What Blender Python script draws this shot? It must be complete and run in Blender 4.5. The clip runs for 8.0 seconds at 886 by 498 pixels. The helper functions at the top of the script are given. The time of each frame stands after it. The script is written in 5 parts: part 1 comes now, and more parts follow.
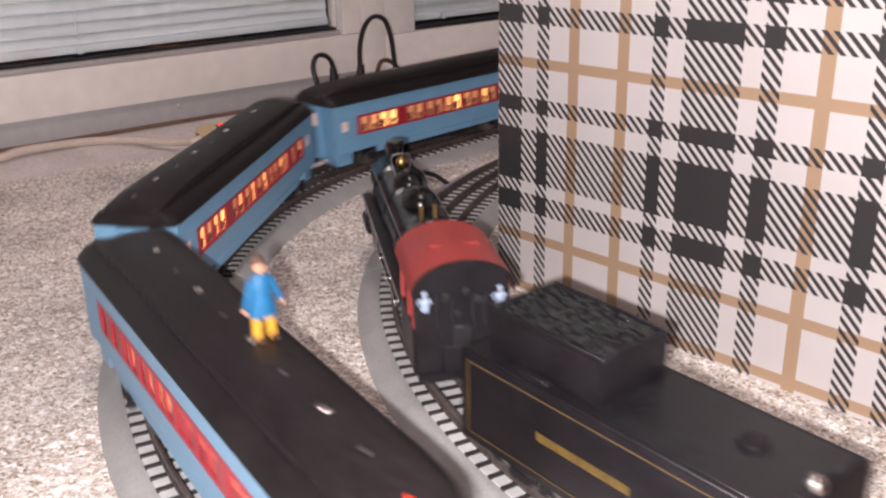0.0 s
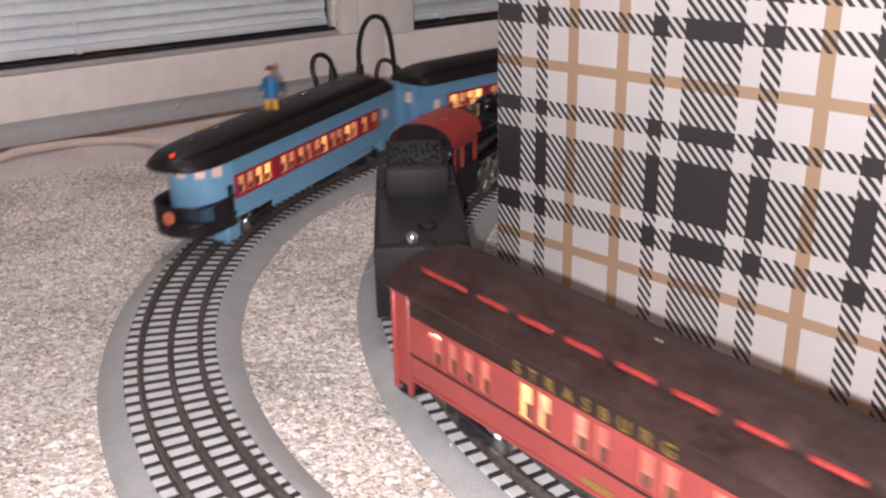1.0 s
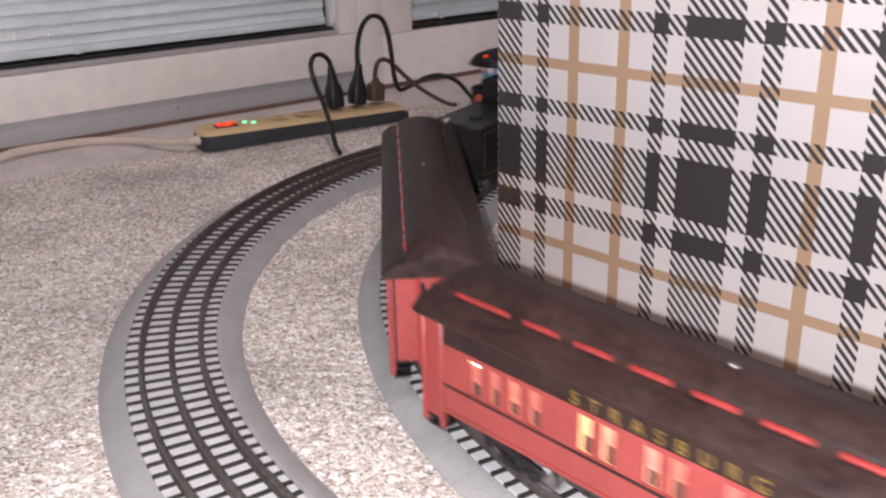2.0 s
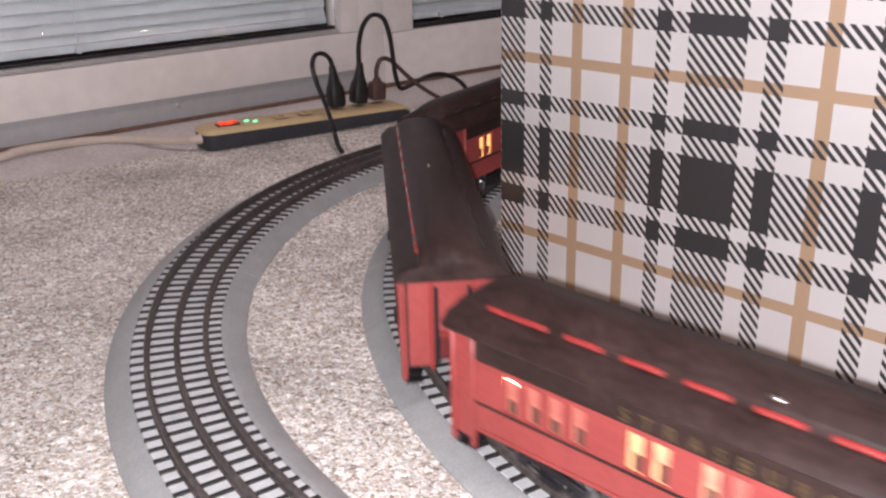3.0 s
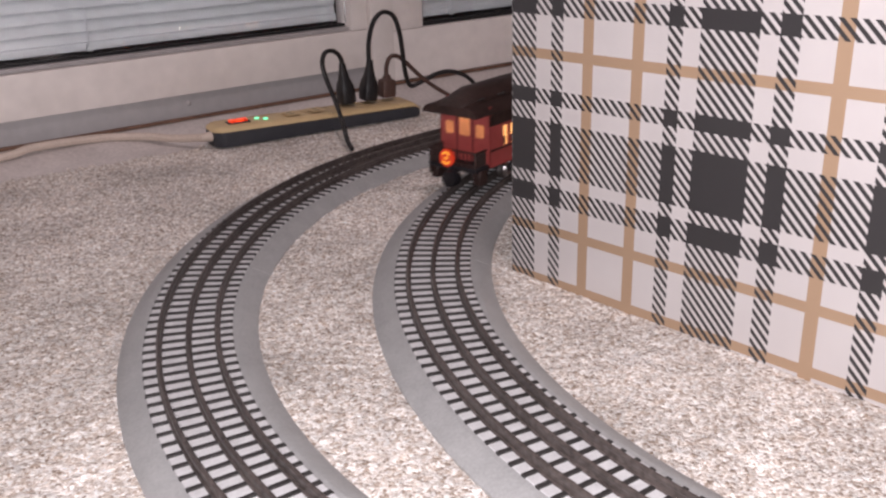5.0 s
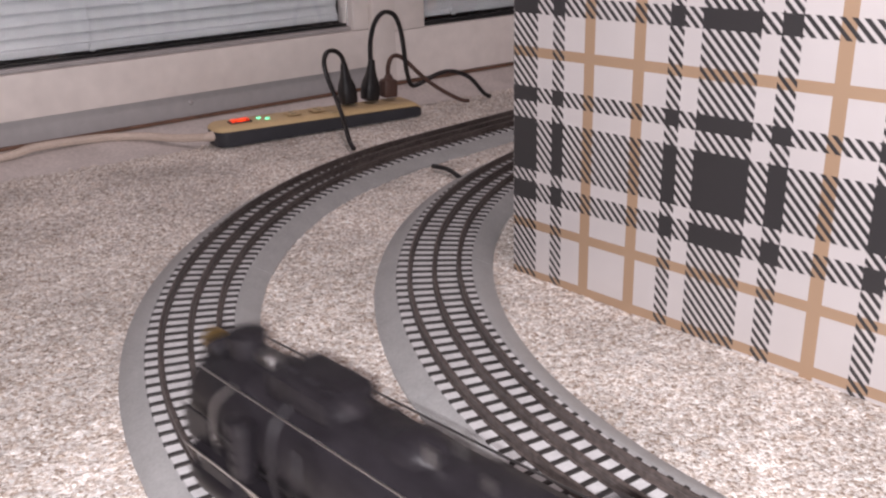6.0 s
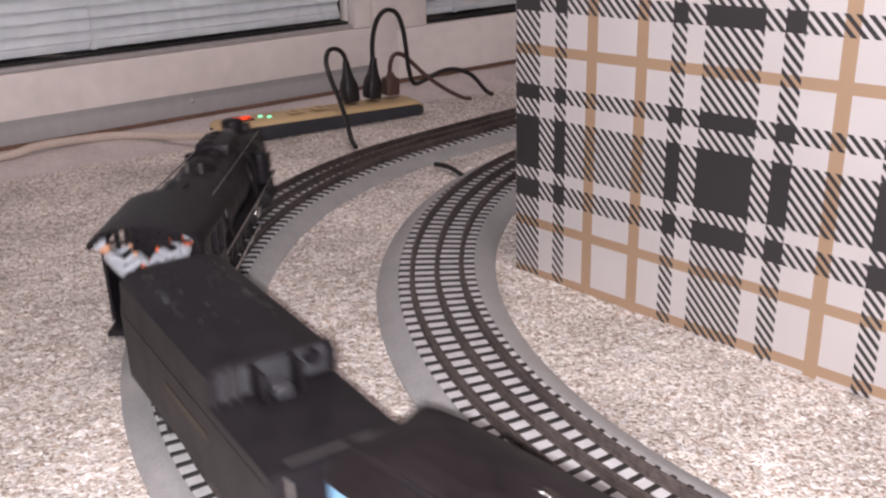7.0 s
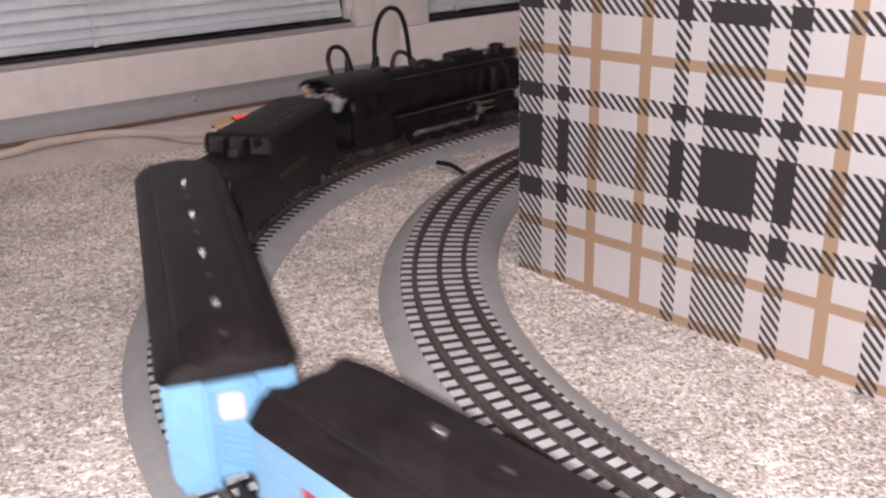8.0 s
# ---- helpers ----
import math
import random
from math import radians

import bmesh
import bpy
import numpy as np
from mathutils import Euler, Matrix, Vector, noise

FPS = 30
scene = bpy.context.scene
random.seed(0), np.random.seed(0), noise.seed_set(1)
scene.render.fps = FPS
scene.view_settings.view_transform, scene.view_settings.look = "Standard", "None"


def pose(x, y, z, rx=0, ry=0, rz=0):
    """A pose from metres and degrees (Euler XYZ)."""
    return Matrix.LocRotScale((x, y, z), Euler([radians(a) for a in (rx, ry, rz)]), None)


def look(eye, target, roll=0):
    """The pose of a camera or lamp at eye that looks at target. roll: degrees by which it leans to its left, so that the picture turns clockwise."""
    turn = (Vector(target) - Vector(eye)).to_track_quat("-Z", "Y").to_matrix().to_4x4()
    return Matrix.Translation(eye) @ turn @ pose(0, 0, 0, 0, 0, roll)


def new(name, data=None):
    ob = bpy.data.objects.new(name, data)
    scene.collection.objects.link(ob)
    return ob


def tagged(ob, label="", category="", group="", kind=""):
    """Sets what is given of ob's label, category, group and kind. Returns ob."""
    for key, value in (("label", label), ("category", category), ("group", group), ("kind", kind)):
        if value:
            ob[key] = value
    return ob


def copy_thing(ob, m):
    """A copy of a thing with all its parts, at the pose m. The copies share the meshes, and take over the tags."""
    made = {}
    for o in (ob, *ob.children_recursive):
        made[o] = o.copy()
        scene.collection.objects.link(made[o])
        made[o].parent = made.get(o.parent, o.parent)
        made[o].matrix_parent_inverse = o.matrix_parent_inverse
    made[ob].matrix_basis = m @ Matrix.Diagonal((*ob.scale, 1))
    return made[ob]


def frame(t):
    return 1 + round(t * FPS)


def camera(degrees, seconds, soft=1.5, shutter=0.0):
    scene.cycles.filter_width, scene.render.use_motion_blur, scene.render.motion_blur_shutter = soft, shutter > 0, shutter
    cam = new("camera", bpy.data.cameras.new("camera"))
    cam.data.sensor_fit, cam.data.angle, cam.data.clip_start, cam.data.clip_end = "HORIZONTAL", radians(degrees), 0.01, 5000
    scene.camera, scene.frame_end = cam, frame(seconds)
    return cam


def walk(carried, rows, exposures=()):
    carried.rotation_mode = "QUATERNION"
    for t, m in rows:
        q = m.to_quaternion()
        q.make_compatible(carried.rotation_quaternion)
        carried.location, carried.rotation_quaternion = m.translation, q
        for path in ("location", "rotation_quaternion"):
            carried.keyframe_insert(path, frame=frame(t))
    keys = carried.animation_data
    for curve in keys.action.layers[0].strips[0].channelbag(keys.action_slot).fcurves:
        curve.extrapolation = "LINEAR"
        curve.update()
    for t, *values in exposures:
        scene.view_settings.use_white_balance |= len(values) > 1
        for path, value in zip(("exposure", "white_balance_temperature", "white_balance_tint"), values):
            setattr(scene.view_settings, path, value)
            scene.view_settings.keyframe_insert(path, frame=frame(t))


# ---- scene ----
cam = camera(49.68, 8.0, soft=2.3, shutter=0.5)
walk(cam, [
    (0.0, look((0.0079, 0.0041, 0.2743), (0.0128, 0.9358, -0.0889), -1.17)),
    (0.5, look((0.0074, 0.0049, 0.2737), (0.0131, 0.9363, -0.0903), -1.20)),
    (1.0, look((0.0075, 0.0038, 0.2740), (0.0136, 0.9356, -0.0891), -1.18)),
    (1.5, look((0.0062, 0.0044, 0.2731), (0.0140, 0.9363, -0.0894), -1.20)),
    (3.0, look((0.0018, 0.0014, 0.2715), (0.0122, 0.9333, -0.0910), -1.37)),
    (3.5, look((-0.0008, 0.0014, 0.2693), (0.0076, 0.9334, -0.0930), -1.39)),
    (4.0, look((-0.0001, 0.0002, 0.2701), (0.0055, 0.9320, -0.0930), -1.46)),
    (4.5, look((0.0001, 0.0009, 0.2704), (0.0030, 0.9323, -0.0935), -1.55)),
    (6.0, look((0.0000, 0.0000, 0.2701), (-0.0000, 0.9316, -0.0935), -1.56)),
    (6.5, look((0.0004, 0.0012, 0.2703), (-0.0023, 0.9322, -0.0946), -1.73)),
    (7.0, look((0.0001, 0.0016, 0.2697), (-0.0026, 0.9325, -0.0957), -1.71)),
    (7.5, look((-0.0006, 0.0026, 0.2674), (-0.0036, 0.9338, -0.0971), -1.58)),
    (8.0, look((-0.0008, 0.0037, 0.2677), (-0.0048, 0.9344, -0.0979), -1.61)),
], exposures=[(0.0, 0.2, 6800, 12), (0.6, 0.13, 6700, 11), (1.7, 0.08, 6450, 10), (3.0, 0.05, 6350, 9), (4.3, -0.1, 6500, 12), (6.0, -0.05, 6500, 12), (8.0, -0.01, 6600, 13)])

# ---- world and light ----
world = bpy.data.worlds.new("world")
scene.world = world
world.use_nodes = True
world.node_tree.nodes["Background"].inputs[0].default_value = (0.02, 0.025, 0.04, 1)
world.node_tree.nodes["Background"].inputs[1].default_value = 0.3


def lamp(name, kind, m, watts, colour, size):
    data = bpy.data.lights.new(name, kind)
    data.energy, data.color = watts, colour
    if kind == "AREA":
        data.shape, data.size = "DISK", size
    else:
        data.shadow_soft_size = size
    ob = new(name, data)
    ob.matrix_world = m
    return ob


# the lamp of the phone that films, beside its lens, and the room's ceiling lamp
lamp("phone_lamp", "POINT", pose(-0.0075, -0.005, 0.2685), 15.1, (1.0, 0.95, 0.99), 0.004)
lamp("ceiling_lamp", "AREA", pose(0.2, 0.1, 2.3), 12.5, (1.0, 0.83, 0.86), 0.5)


# ---- materials ----
def material(name, colour, rough=0.5, metal=0.0, vary=0.12, scale=120.0, bump=0.0, bump_scale=900.0, coat=0.0, spec=0.5):
    """A painted, moulded or metal surface: two scales of tone, and fine relief."""
    m = bpy.data.materials.new(name)
    m.use_nodes = True
    nt = m.node_tree
    b = nt.nodes["Principled BSDF"]
    b.inputs["Roughness"].default_value, b.inputs["Metallic"].default_value = rough, metal
    b.inputs["Coat Weight"].default_value = coat
    b.inputs["Specular IOR Level"].default_value = spec
    co = nt.nodes.new("ShaderNodeTexCoord")
    n1, n2 = nt.nodes.new("ShaderNodeTexNoise"), nt.nodes.new("ShaderNodeTexNoise")
    n1.inputs["Scale"].default_value, n2.inputs["Scale"].default_value = scale, scale * 9
    n1.inputs["Detail"].default_value = 3
    add = nt.nodes.new("ShaderNodeMath")
    add.operation = "ADD"
    hue = nt.nodes.new("ShaderNodeHueSaturation")
    span = nt.nodes.new("ShaderNodeMapRange")
    span.inputs[1].default_value, span.inputs[2].default_value = 0.6, 1.4
    span.inputs[3].default_value, span.inputs[4].default_value = 1 - vary * 1.6, 1 + vary * 1.6
    for n in (n1, n2):
        nt.links.new(co.outputs["Object"], n.inputs["Vector"])
    nt.links.new(n1.outputs[0], add.inputs[0])
    nt.links.new(n2.outputs[0], add.inputs[1])
    nt.links.new(add.outputs[0], span.inputs[0])
    hue.inputs["Color"].default_value = (*colour, 1)
    nt.links.new(span.outputs[0], hue.inputs["Value"])
    nt.links.new(hue.outputs[0], b.inputs["Base Color"])
    rr = nt.nodes.new("ShaderNodeMapRange")
    rr.inputs[3].default_value, rr.inputs[4].default_value = max(0.03, rough - 0.1), min(1, rough + 0.12)
    nt.links.new(n1.outputs[0], rr.inputs[0])
    nt.links.new(rr.outputs[0], b.inputs["Roughness"])
    if bump:
        n3, bp = nt.nodes.new("ShaderNodeTexNoise"), nt.nodes.new("ShaderNodeBump")
        n3.inputs["Scale"].default_value, n3.inputs["Detail"].default_value = bump_scale, 4
        bp.inputs["Strength"].default_value, bp.inputs["Distance"].default_value = bump, 0.001
        nt.links.new(co.outputs["Object"], n3.inputs["Vector"])
        nt.links.new(n3.outputs[0], bp.inputs["Height"])
        nt.links.new(bp.outputs[0], b.inputs["Normal"])
    return m


def glowing(name, colour, strength, uneven=0.5, scale=90.0, base=(0.55, 0.36, 0.3)):
    """A lit pane or lamp: its brightness differs from pane to pane and over its face."""
    m = material(name, base, 0.35)
    nt = m.node_tree
    b = nt.nodes["Principled BSDF"]
    info, noise_, co = nt.nodes.new("ShaderNodeObjectInfo"), nt.nodes.new("ShaderNodeTexNoise"), nt.nodes.new("ShaderNodeTexCoord")
    noise_.inputs["Scale"].default_value = scale
    nt.links.new(co.outputs["Object"], noise_.inputs["Vector"])
    a = nt.nodes.new("ShaderNodeMapRange")
    a.inputs[1].default_value, a.inputs[2].default_value = 0.3, 0.65
    a.inputs[3].default_value, a.inputs[4].default_value = 1 - uneven, 1
    nt.links.new(noise_.outputs[0], a.inputs[0])
    c = nt.nodes.new("ShaderNodeMapRange")
    c.inputs[3].default_value, c.inputs[4].default_value = strength * (1 - uneven), strength * (1 + 0.4 * uneven)
    power = nt.nodes.new("ShaderNodeMath")
    power.operation = "POWER"
    power.inputs[1].default_value = 3.2
    nt.links.new(info.outputs["Random"], power.inputs[0])
    nt.links.new(power.outputs[0], c.inputs[0])
    mul = nt.nodes.new("ShaderNodeMath")
    mul.operation = "MULTIPLY"
    nt.links.new(a.outputs[0], mul.inputs[0])
    nt.links.new(c.outputs[0], mul.inputs[1])
    b.inputs["Emission Color"].default_value = (*colour, 1)
    nt.links.new(mul.outputs[0], b.inputs["Emission Strength"])
    return m


def carpet_material():
    """Short cut pile in beige, white and brown tufts."""
    m = bpy.data.materials.new("carpet_pile")
    m.use_nodes = True
    nt = m.node_tree
    b = nt.nodes["Principled BSDF"]
    b.inputs["Roughness"].default_value = 0.95
    co, v, ramp = nt.nodes.new("ShaderNodeTexCoord"), nt.nodes.new("ShaderNodeTexVoronoi"), nt.nodes.new("ShaderNodeValToRGB")
    v.inputs["Scale"].default_value = 600
    warp, mix = nt.nodes.new("ShaderNodeTexNoise"), nt.nodes.new("ShaderNodeMix")
    mix.data_type = "VECTOR"
    mix.inputs[0].default_value = 0.0025
    warp.inputs["Scale"].default_value = 500
    nt.links.new(co.outputs["Object"], warp.inputs["Vector"])
    nt.links.new(co.outputs["Object"], mix.inputs[4])
    nt.links.new(warp.outputs["Color"], mix.inputs[5])
    nt.links.new(mix.outputs[1], v.inputs["Vector"])
    sep = nt.nodes.new("ShaderNodeSeparateColor")
    nt.links.new(v.outputs["Color"], sep.inputs[0])
    nt.links.new(sep.outputs[0], ramp.inputs[0])
    els = ramp.color_ramp.elements
    els[0].position, els[0].color = 0.0, (0.3, 0.23, 0.18, 1)
    els[1].position, els[1].color = 1.0, (0.95, 0.93, 0.9, 1)
    for p, c in ((0.1, (0.43, 0.345, 0.28)), (0.28, (0.595, 0.52, 0.455)), (0.6, (0.74, 0.69, 0.64)), (0.84, (0.88, 0.85, 0.81))):
        els.new(p).color = (*c, 1)
    n = nt.nodes.new("ShaderNodeTexNoise")
    n.inputs["Scale"].default_value = 9
    hue = nt.nodes.new("ShaderNodeHueSaturation")
    r = nt.nodes.new("ShaderNodeMapRange")
    r.inputs[1].default_value, r.inputs[2].default_value, r.inputs[3].default_value, r.inputs[4].default_value = 0.6, 1.4, 0.56, 1.4
    clump, both = nt.nodes.new("ShaderNodeTexNoise"), nt.nodes.new("ShaderNodeMath")
    clump.inputs["Scale"].default_value, clump.inputs["Detail"].default_value = 210, 2
    nt.links.new(co.outputs["Object"], n.inputs["Vector"])
    nt.links.new(co.outputs["Object"], clump.inputs["Vector"])
    nt.links.new(n.outputs[0], both.inputs[0])
    nt.links.new(clump.outputs[0], both.inputs[1])
    nt.links.new(both.outputs[0], r.inputs[0])
    nt.links.new(r.outputs[0], hue.inputs["Value"])
    nt.links.new(ramp.outputs[0], hue.inputs["Color"])
    nt.links.new(hue.outputs[0], b.inputs["Base Color"])
    bp = nt.nodes.new("ShaderNodeBump")
    bp.inputs["Strength"].default_value, bp.inputs["Distance"].default_value = 0.6, 0.0016
    inv = nt.nodes.new("ShaderNodeMath")
    inv.operation = "SUBTRACT"
    inv.inputs[0].default_value = 1
    nt.links.new(v.outputs["Distance"], inv.inputs[1])
    nt.links.new(inv.outputs[0], bp.inputs["Height"])
    nt.links.new(bp.outputs[0], b.inputs["Normal"])
    return m


def plaid_material():
    """Printed plaid paper: hatched black stripes, solid where two cross, with tan lines; x runs along the face, z up."""
    m = bpy.data.materials.new("plaid_paper")
    m.use_nodes = True
    nt = m.node_tree
    b = nt.nodes["Principled BSDF"]
    b.inputs["Roughness"].default_value = 0.42

    def math_node(op, x, y):
        n = nt.nodes.new("ShaderNodeMath")
        n.operation = op
        for i, s in enumerate((x, y)):
            if isinstance(s, (int, float)):
                n.inputs[i].default_value = s
            else:
                nt.links.new(s, n.inputs[i])
        return n.outputs[0]

    co, sep = nt.nodes.new("ShaderNodeTexCoord"), nt.nodes.new("ShaderNodeSeparateXYZ")
    nt.links.new(co.outputs["Object"], sep.inputs[0])
    along = math_node("ADD", sep.outputs[0], sep.outputs[1])
    up = math_node("SUBTRACT", sep.outputs[2], math_node("MULTIPLY", math_node("SUBTRACT", sep.outputs[0], 0.1), 0.018))

    def stripes(coord, spans, reach):
        ramp = nt.nodes.new("ShaderNodeValToRGB")
        ramp.color_ramp.interpolation = "CONSTANT"
        els = ramp.color_ramp.elements
        els[0].color, els[0].position = (0, 0, 0, 1), 0
        els[1].color, els[1].position = (0, 0, 0, 1), 1
        for a, c in spans:
            els.new(a / reach).color = (1, 1, 1, 1)
            els.new(c / reach).color = (0, 0, 0, 1)
        nt.links.new(math_node("DIVIDE", coord, reach), ramp.inputs[0])
        return ramp.outputs[0]

    REACH = 0.42
    v = stripes(along, ((0.0005, 0.0225), (0.0345, 0.0448), (0.1235, 0.1345), (0.146, 0.182), (0.193, 0.2035), (0.252, 0.263), (0.275, 0.311), (0.322, 0.333)), REACH)
    h = stripes(up, ((0.0605, 0.0732), (0.0815, 0.117), (0.128, 0.1393), (0.187, 0.1975), (0.2095, 0.245), (0.256, 0.267)), REACH)
    tv = stripes(along, ((0.0612, 0.0704), (0.0988, 0.1078), (0.2238, 0.2325), (0.349, 0.358)), REACH)
    th = stripes(up, ((0.0008, 0.0075), (0.0382, 0.0458), (0.1588, 0.1655), (0.285, 0.293)), REACH)
    both, one = math_node("MULTIPLY", v, h), math_node("MAXIMUM", v, h)
    hatch = math_node("LESS_THAN", math_node("FRACT", math_node("MULTIPLY", math_node("ADD", along, up), 1 / 0.0062), 0), 0.52)
    dark = math_node("MAXIMUM", both, math_node("MULTIPLY", one, hatch))
    tan = math_node("MAXIMUM", tv, th)

    def blend(f, a, c):
        n = nt.nodes.new("ShaderNodeMix")
        n.data_type = "RGBA"
        nt.links.new(f, n.inputs[0])
        for i, s in ((6, a), (7, c)):
            if isinstance(s, tuple):
                n.inputs[i].default_value = s
            else:
                nt.links.new(s, n.inputs[i])
        return n.outputs[2]

    noise_ = nt.nodes.new("ShaderNodeTexNoise")
    noise_.inputs["Scale"].default_value = 25
    nt.links.new(co.outputs["Object"], noise_.inputs["Vector"])
    paper = blend(noise_.outputs[0], (0.545, 0.51, 0.505, 1), (0.62, 0.585, 0.58, 1))
    c1 = blend(tan, paper, (0.40, 0.272, 0.178, 1))
    c2 = blend(dark, c1, (0.036, 0.034, 0.036, 1))
    nt.links.new(c2, b.inputs["Base Color"])
    bp, n3 = nt.nodes.new("ShaderNodeBump"), nt.nodes.new("ShaderNodeTexNoise")
    n3.inputs["Scale"].default_value = 14
    nt.links.new(co.outputs["Object"], n3.inputs["Vector"])
    bp.inputs["Strength"].default_value, bp.inputs["Distance"].default_value = 0.25, 0.006
    nt.links.new(n3.outputs[0], bp.inputs["Height"])
    nt.links.new(bp.outputs[0], b.inputs["Normal"])
    return m


CARPET, PLAID = carpet_material(), plaid_material()
WHITE = material("white_vinyl", (0.84, 0.785, 0.75), 0.4, vary=0.05, scale=6)
WALL = material("wall_paint", (0.62, 0.58, 0.54), 0.8, vary=0.05, scale=5, bump=0.1, bump_scale=300)
GREY_METAL = material("grey_aluminium", (0.45, 0.43, 0.43), 0.45, 0.25, vary=0.08, scale=12)
KICK = material("grey_kick_paint", (0.42, 0.41, 0.415), 0.5, vary=0.06, scale=10)
WOOD = material("brown_wood", (0.16, 0.085, 0.055), 0.6, vary=0.3, scale=40, bump=0.2)
SCREED = material("threshold_stone", (0.6, 0.55, 0.53), 0.6, vary=0.12, scale=30, bump=0.3, bump_scale=400)
GASKET = material("black_gasket", (0.008, 0.008, 0.009), 0.6)
SLAT = material("blind_slat", (0.44, 0.465, 0.475), 0.45, vary=0.05, scale=8)
ROADBED = material("grey_roadbed", (0.37, 0.372, 0.37), 0.45, vary=0.1, scale=60, bump=0.35, bump_scale=1500)
GLINT_CLIP = material("glint_clip", (0.7, 0.69, 0.69), 0.3, 0.4)
SHEEN_DECK = material("sheen_grey_deck", (0.61, 0.61, 0.615), 0.34, vary=0.12, scale=150, bump=0.1)
TIE = material("dark_tie", (0.032, 0.029, 0.028), 0.5, vary=0.3, scale=200, bump=0.2)
RAIL = material("blackened_rail", (0.13, 0.108, 0.1), 0.36, 0.45, vary=0.35, scale=35)
BLACK = material("black_enamel", (0.0135, 0.0118, 0.0142), 0.42, vary=0.3, scale=50, bump=0.1, spec=0.28)
SHINY = material("gloss_black_enamel", (0.006, 0.006, 0.007), 0.17, vary=0.2, scale=60, bump=0.05)
SATIN = material("black_satin", (0.0145, 0.0125, 0.015), 0.5, vary=0.25, scale=60, bump=0.15, spec=0.28)
BROWN_ROOF = material("dark_brown_roof", (0.032, 0.0172, 0.015), 0.46, vary=0.4, scale=28, bump=0.2, bump_scale=500, spec=0.33)
COACH_ROOF = material("brown_black_roof", (0.0125, 0.0095, 0.0105), 0.46, vary=0.35, scale=28, bump=0.18, bump_scale=500, spec=0.32)
STRIP_RED = material("gloss_red_strip", (0.3, 0.032, 0.03), 0.2, vary=0.3, scale=35, coat=1.0)
DECK_GREY = material("worn_grey_black", (0.045, 0.045, 0.05), 0.45, vary=0.2, scale=80, bump=0.1)
BLUE = material("sky_blue_paint", (0.165, 0.355, 0.54), 0.4, vary=0.08, scale=50)
BAND = material("crimson_paint", (0.37, 0.018, 0.04), 0.4, vary=0.1, scale=50)
RED = material("signal_red_paint", (0.335, 0.06, 0.055), 0.42, vary=0.12, scale=40)
CAB_RED = material("oxide_red_paint", (0.34, 0.045, 0.04), 0.42, vary=0.1, scale=40)
STEEL = material("bright_steel", (0.62, 0.6, 0.58), 0.22, 1.0, vary=0.1, scale=150)
DARK_STEEL = material("dull_steel", (0.2, 0.19, 0.19), 0.35, 0.9, vary=0.2, scale=150)
BRASS = material("brass", (0.55, 0.37, 0.14), 0.34, 1.0, vary=0.1, scale=150)
DULL_GOLD = material("dull_gold_paint", (0.11, 0.07, 0.03), 0.55, vary=0.2, scale=150)
GAUGE_GREY = material("dull_gauge_grey", (0.022, 0.022, 0.025), 0.45, vary=0.25, scale=80)
DIM_GOLD = material("darkened_gold_paint", (0.032, 0.023, 0.014), 0.55, vary=0.2, scale=150)
FADED_GOLD = material("faded_gold_paint", (0.24, 0.15, 0.035), 0.5, vary=0.3, scale=150)
DECK_BLACK = material("rubbed_black_deck", (0.013, 0.013, 0.015), 0.36, vary=0.35, scale=40, bump=0.15, bump_scale=600)
GLOSS = material("gloss_black", (0.03, 0.03, 0.03), 0.14, vary=0.2, scale=200, coat=1.0)
WHEEL_STEEL = material("worn_wheel_steel", (0.42, 0.41, 0.41), 0.3, 1.0, vary=0.2, scale=150)
COAL = material("coal", (0.022, 0.024, 0.024), 0.24, vary=0.4, scale=300, bump=0.6, bump_scale=700)
BEIGE = material("beige_plastic", (0.62, 0.46, 0.25), 0.45, vary=0.05, scale=30)
CHARCOAL = material("charcoal_plastic", (0.035, 0.037, 0.045), 0.5, vary=0.15, scale=60)
RUBBER = material("black_rubber", (0.014, 0.013, 0.014), 0.45, vary=0.2, scale=100)
BROWN_PLASTIC = material("brown_plastic", (0.09, 0.05, 0.04), 0.5, vary=0.2, scale=100)
CABLE_WHITE = material("off_white_cable", (0.6, 0.5, 0.43), 0.5, vary=0.08, scale=40)
COAT = material("blue_coat_paint", (0.01, 0.13, 0.29), 0.5, vary=0.15, scale=300)
YELLOW = material("yellow_paint", (0.72, 0.36, 0.04), 0.5, vary=0.1, scale=300)
SKIN = material("flesh_paint", (0.6, 0.32, 0.2), 0.5, vary=0.05, scale=300)
HAIR = material("brown_paint", (0.09, 0.045, 0.03), 0.6, vary=0.2, scale=300)
PALE_BLUE = material("pale_denim_paint", (0.4, 0.5, 0.66), 0.5, vary=0.15, scale=300)
PALE = material("white_figure_paint", (0.4, 0.43, 0.47), 0.5, vary=0.1, scale=300)
ORANGE = material("orange_paint", (0.65, 0.13, 0.05), 0.5, vary=0.1, scale=300)
# one pane at three glow strengths, faintest where the phone lamp washes it out
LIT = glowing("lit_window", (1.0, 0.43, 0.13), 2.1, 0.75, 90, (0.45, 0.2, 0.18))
LIT_STRONG = glowing("strong_lit_window", (1.0, 0.48, 0.14), 3.0, 0.45, 70, (0.46, 0.2, 0.17))
LIT_WASHED = glowing("washed_lit_window", (1.0, 0.3, 0.12), 0.65, 0.6, 70, (0.42, 0.13, 0.115))
BULB = glowing("bright_bulb", (1.0, 0.74, 0.45), 480, 0.02)
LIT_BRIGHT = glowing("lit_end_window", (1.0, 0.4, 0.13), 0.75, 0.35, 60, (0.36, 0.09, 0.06))
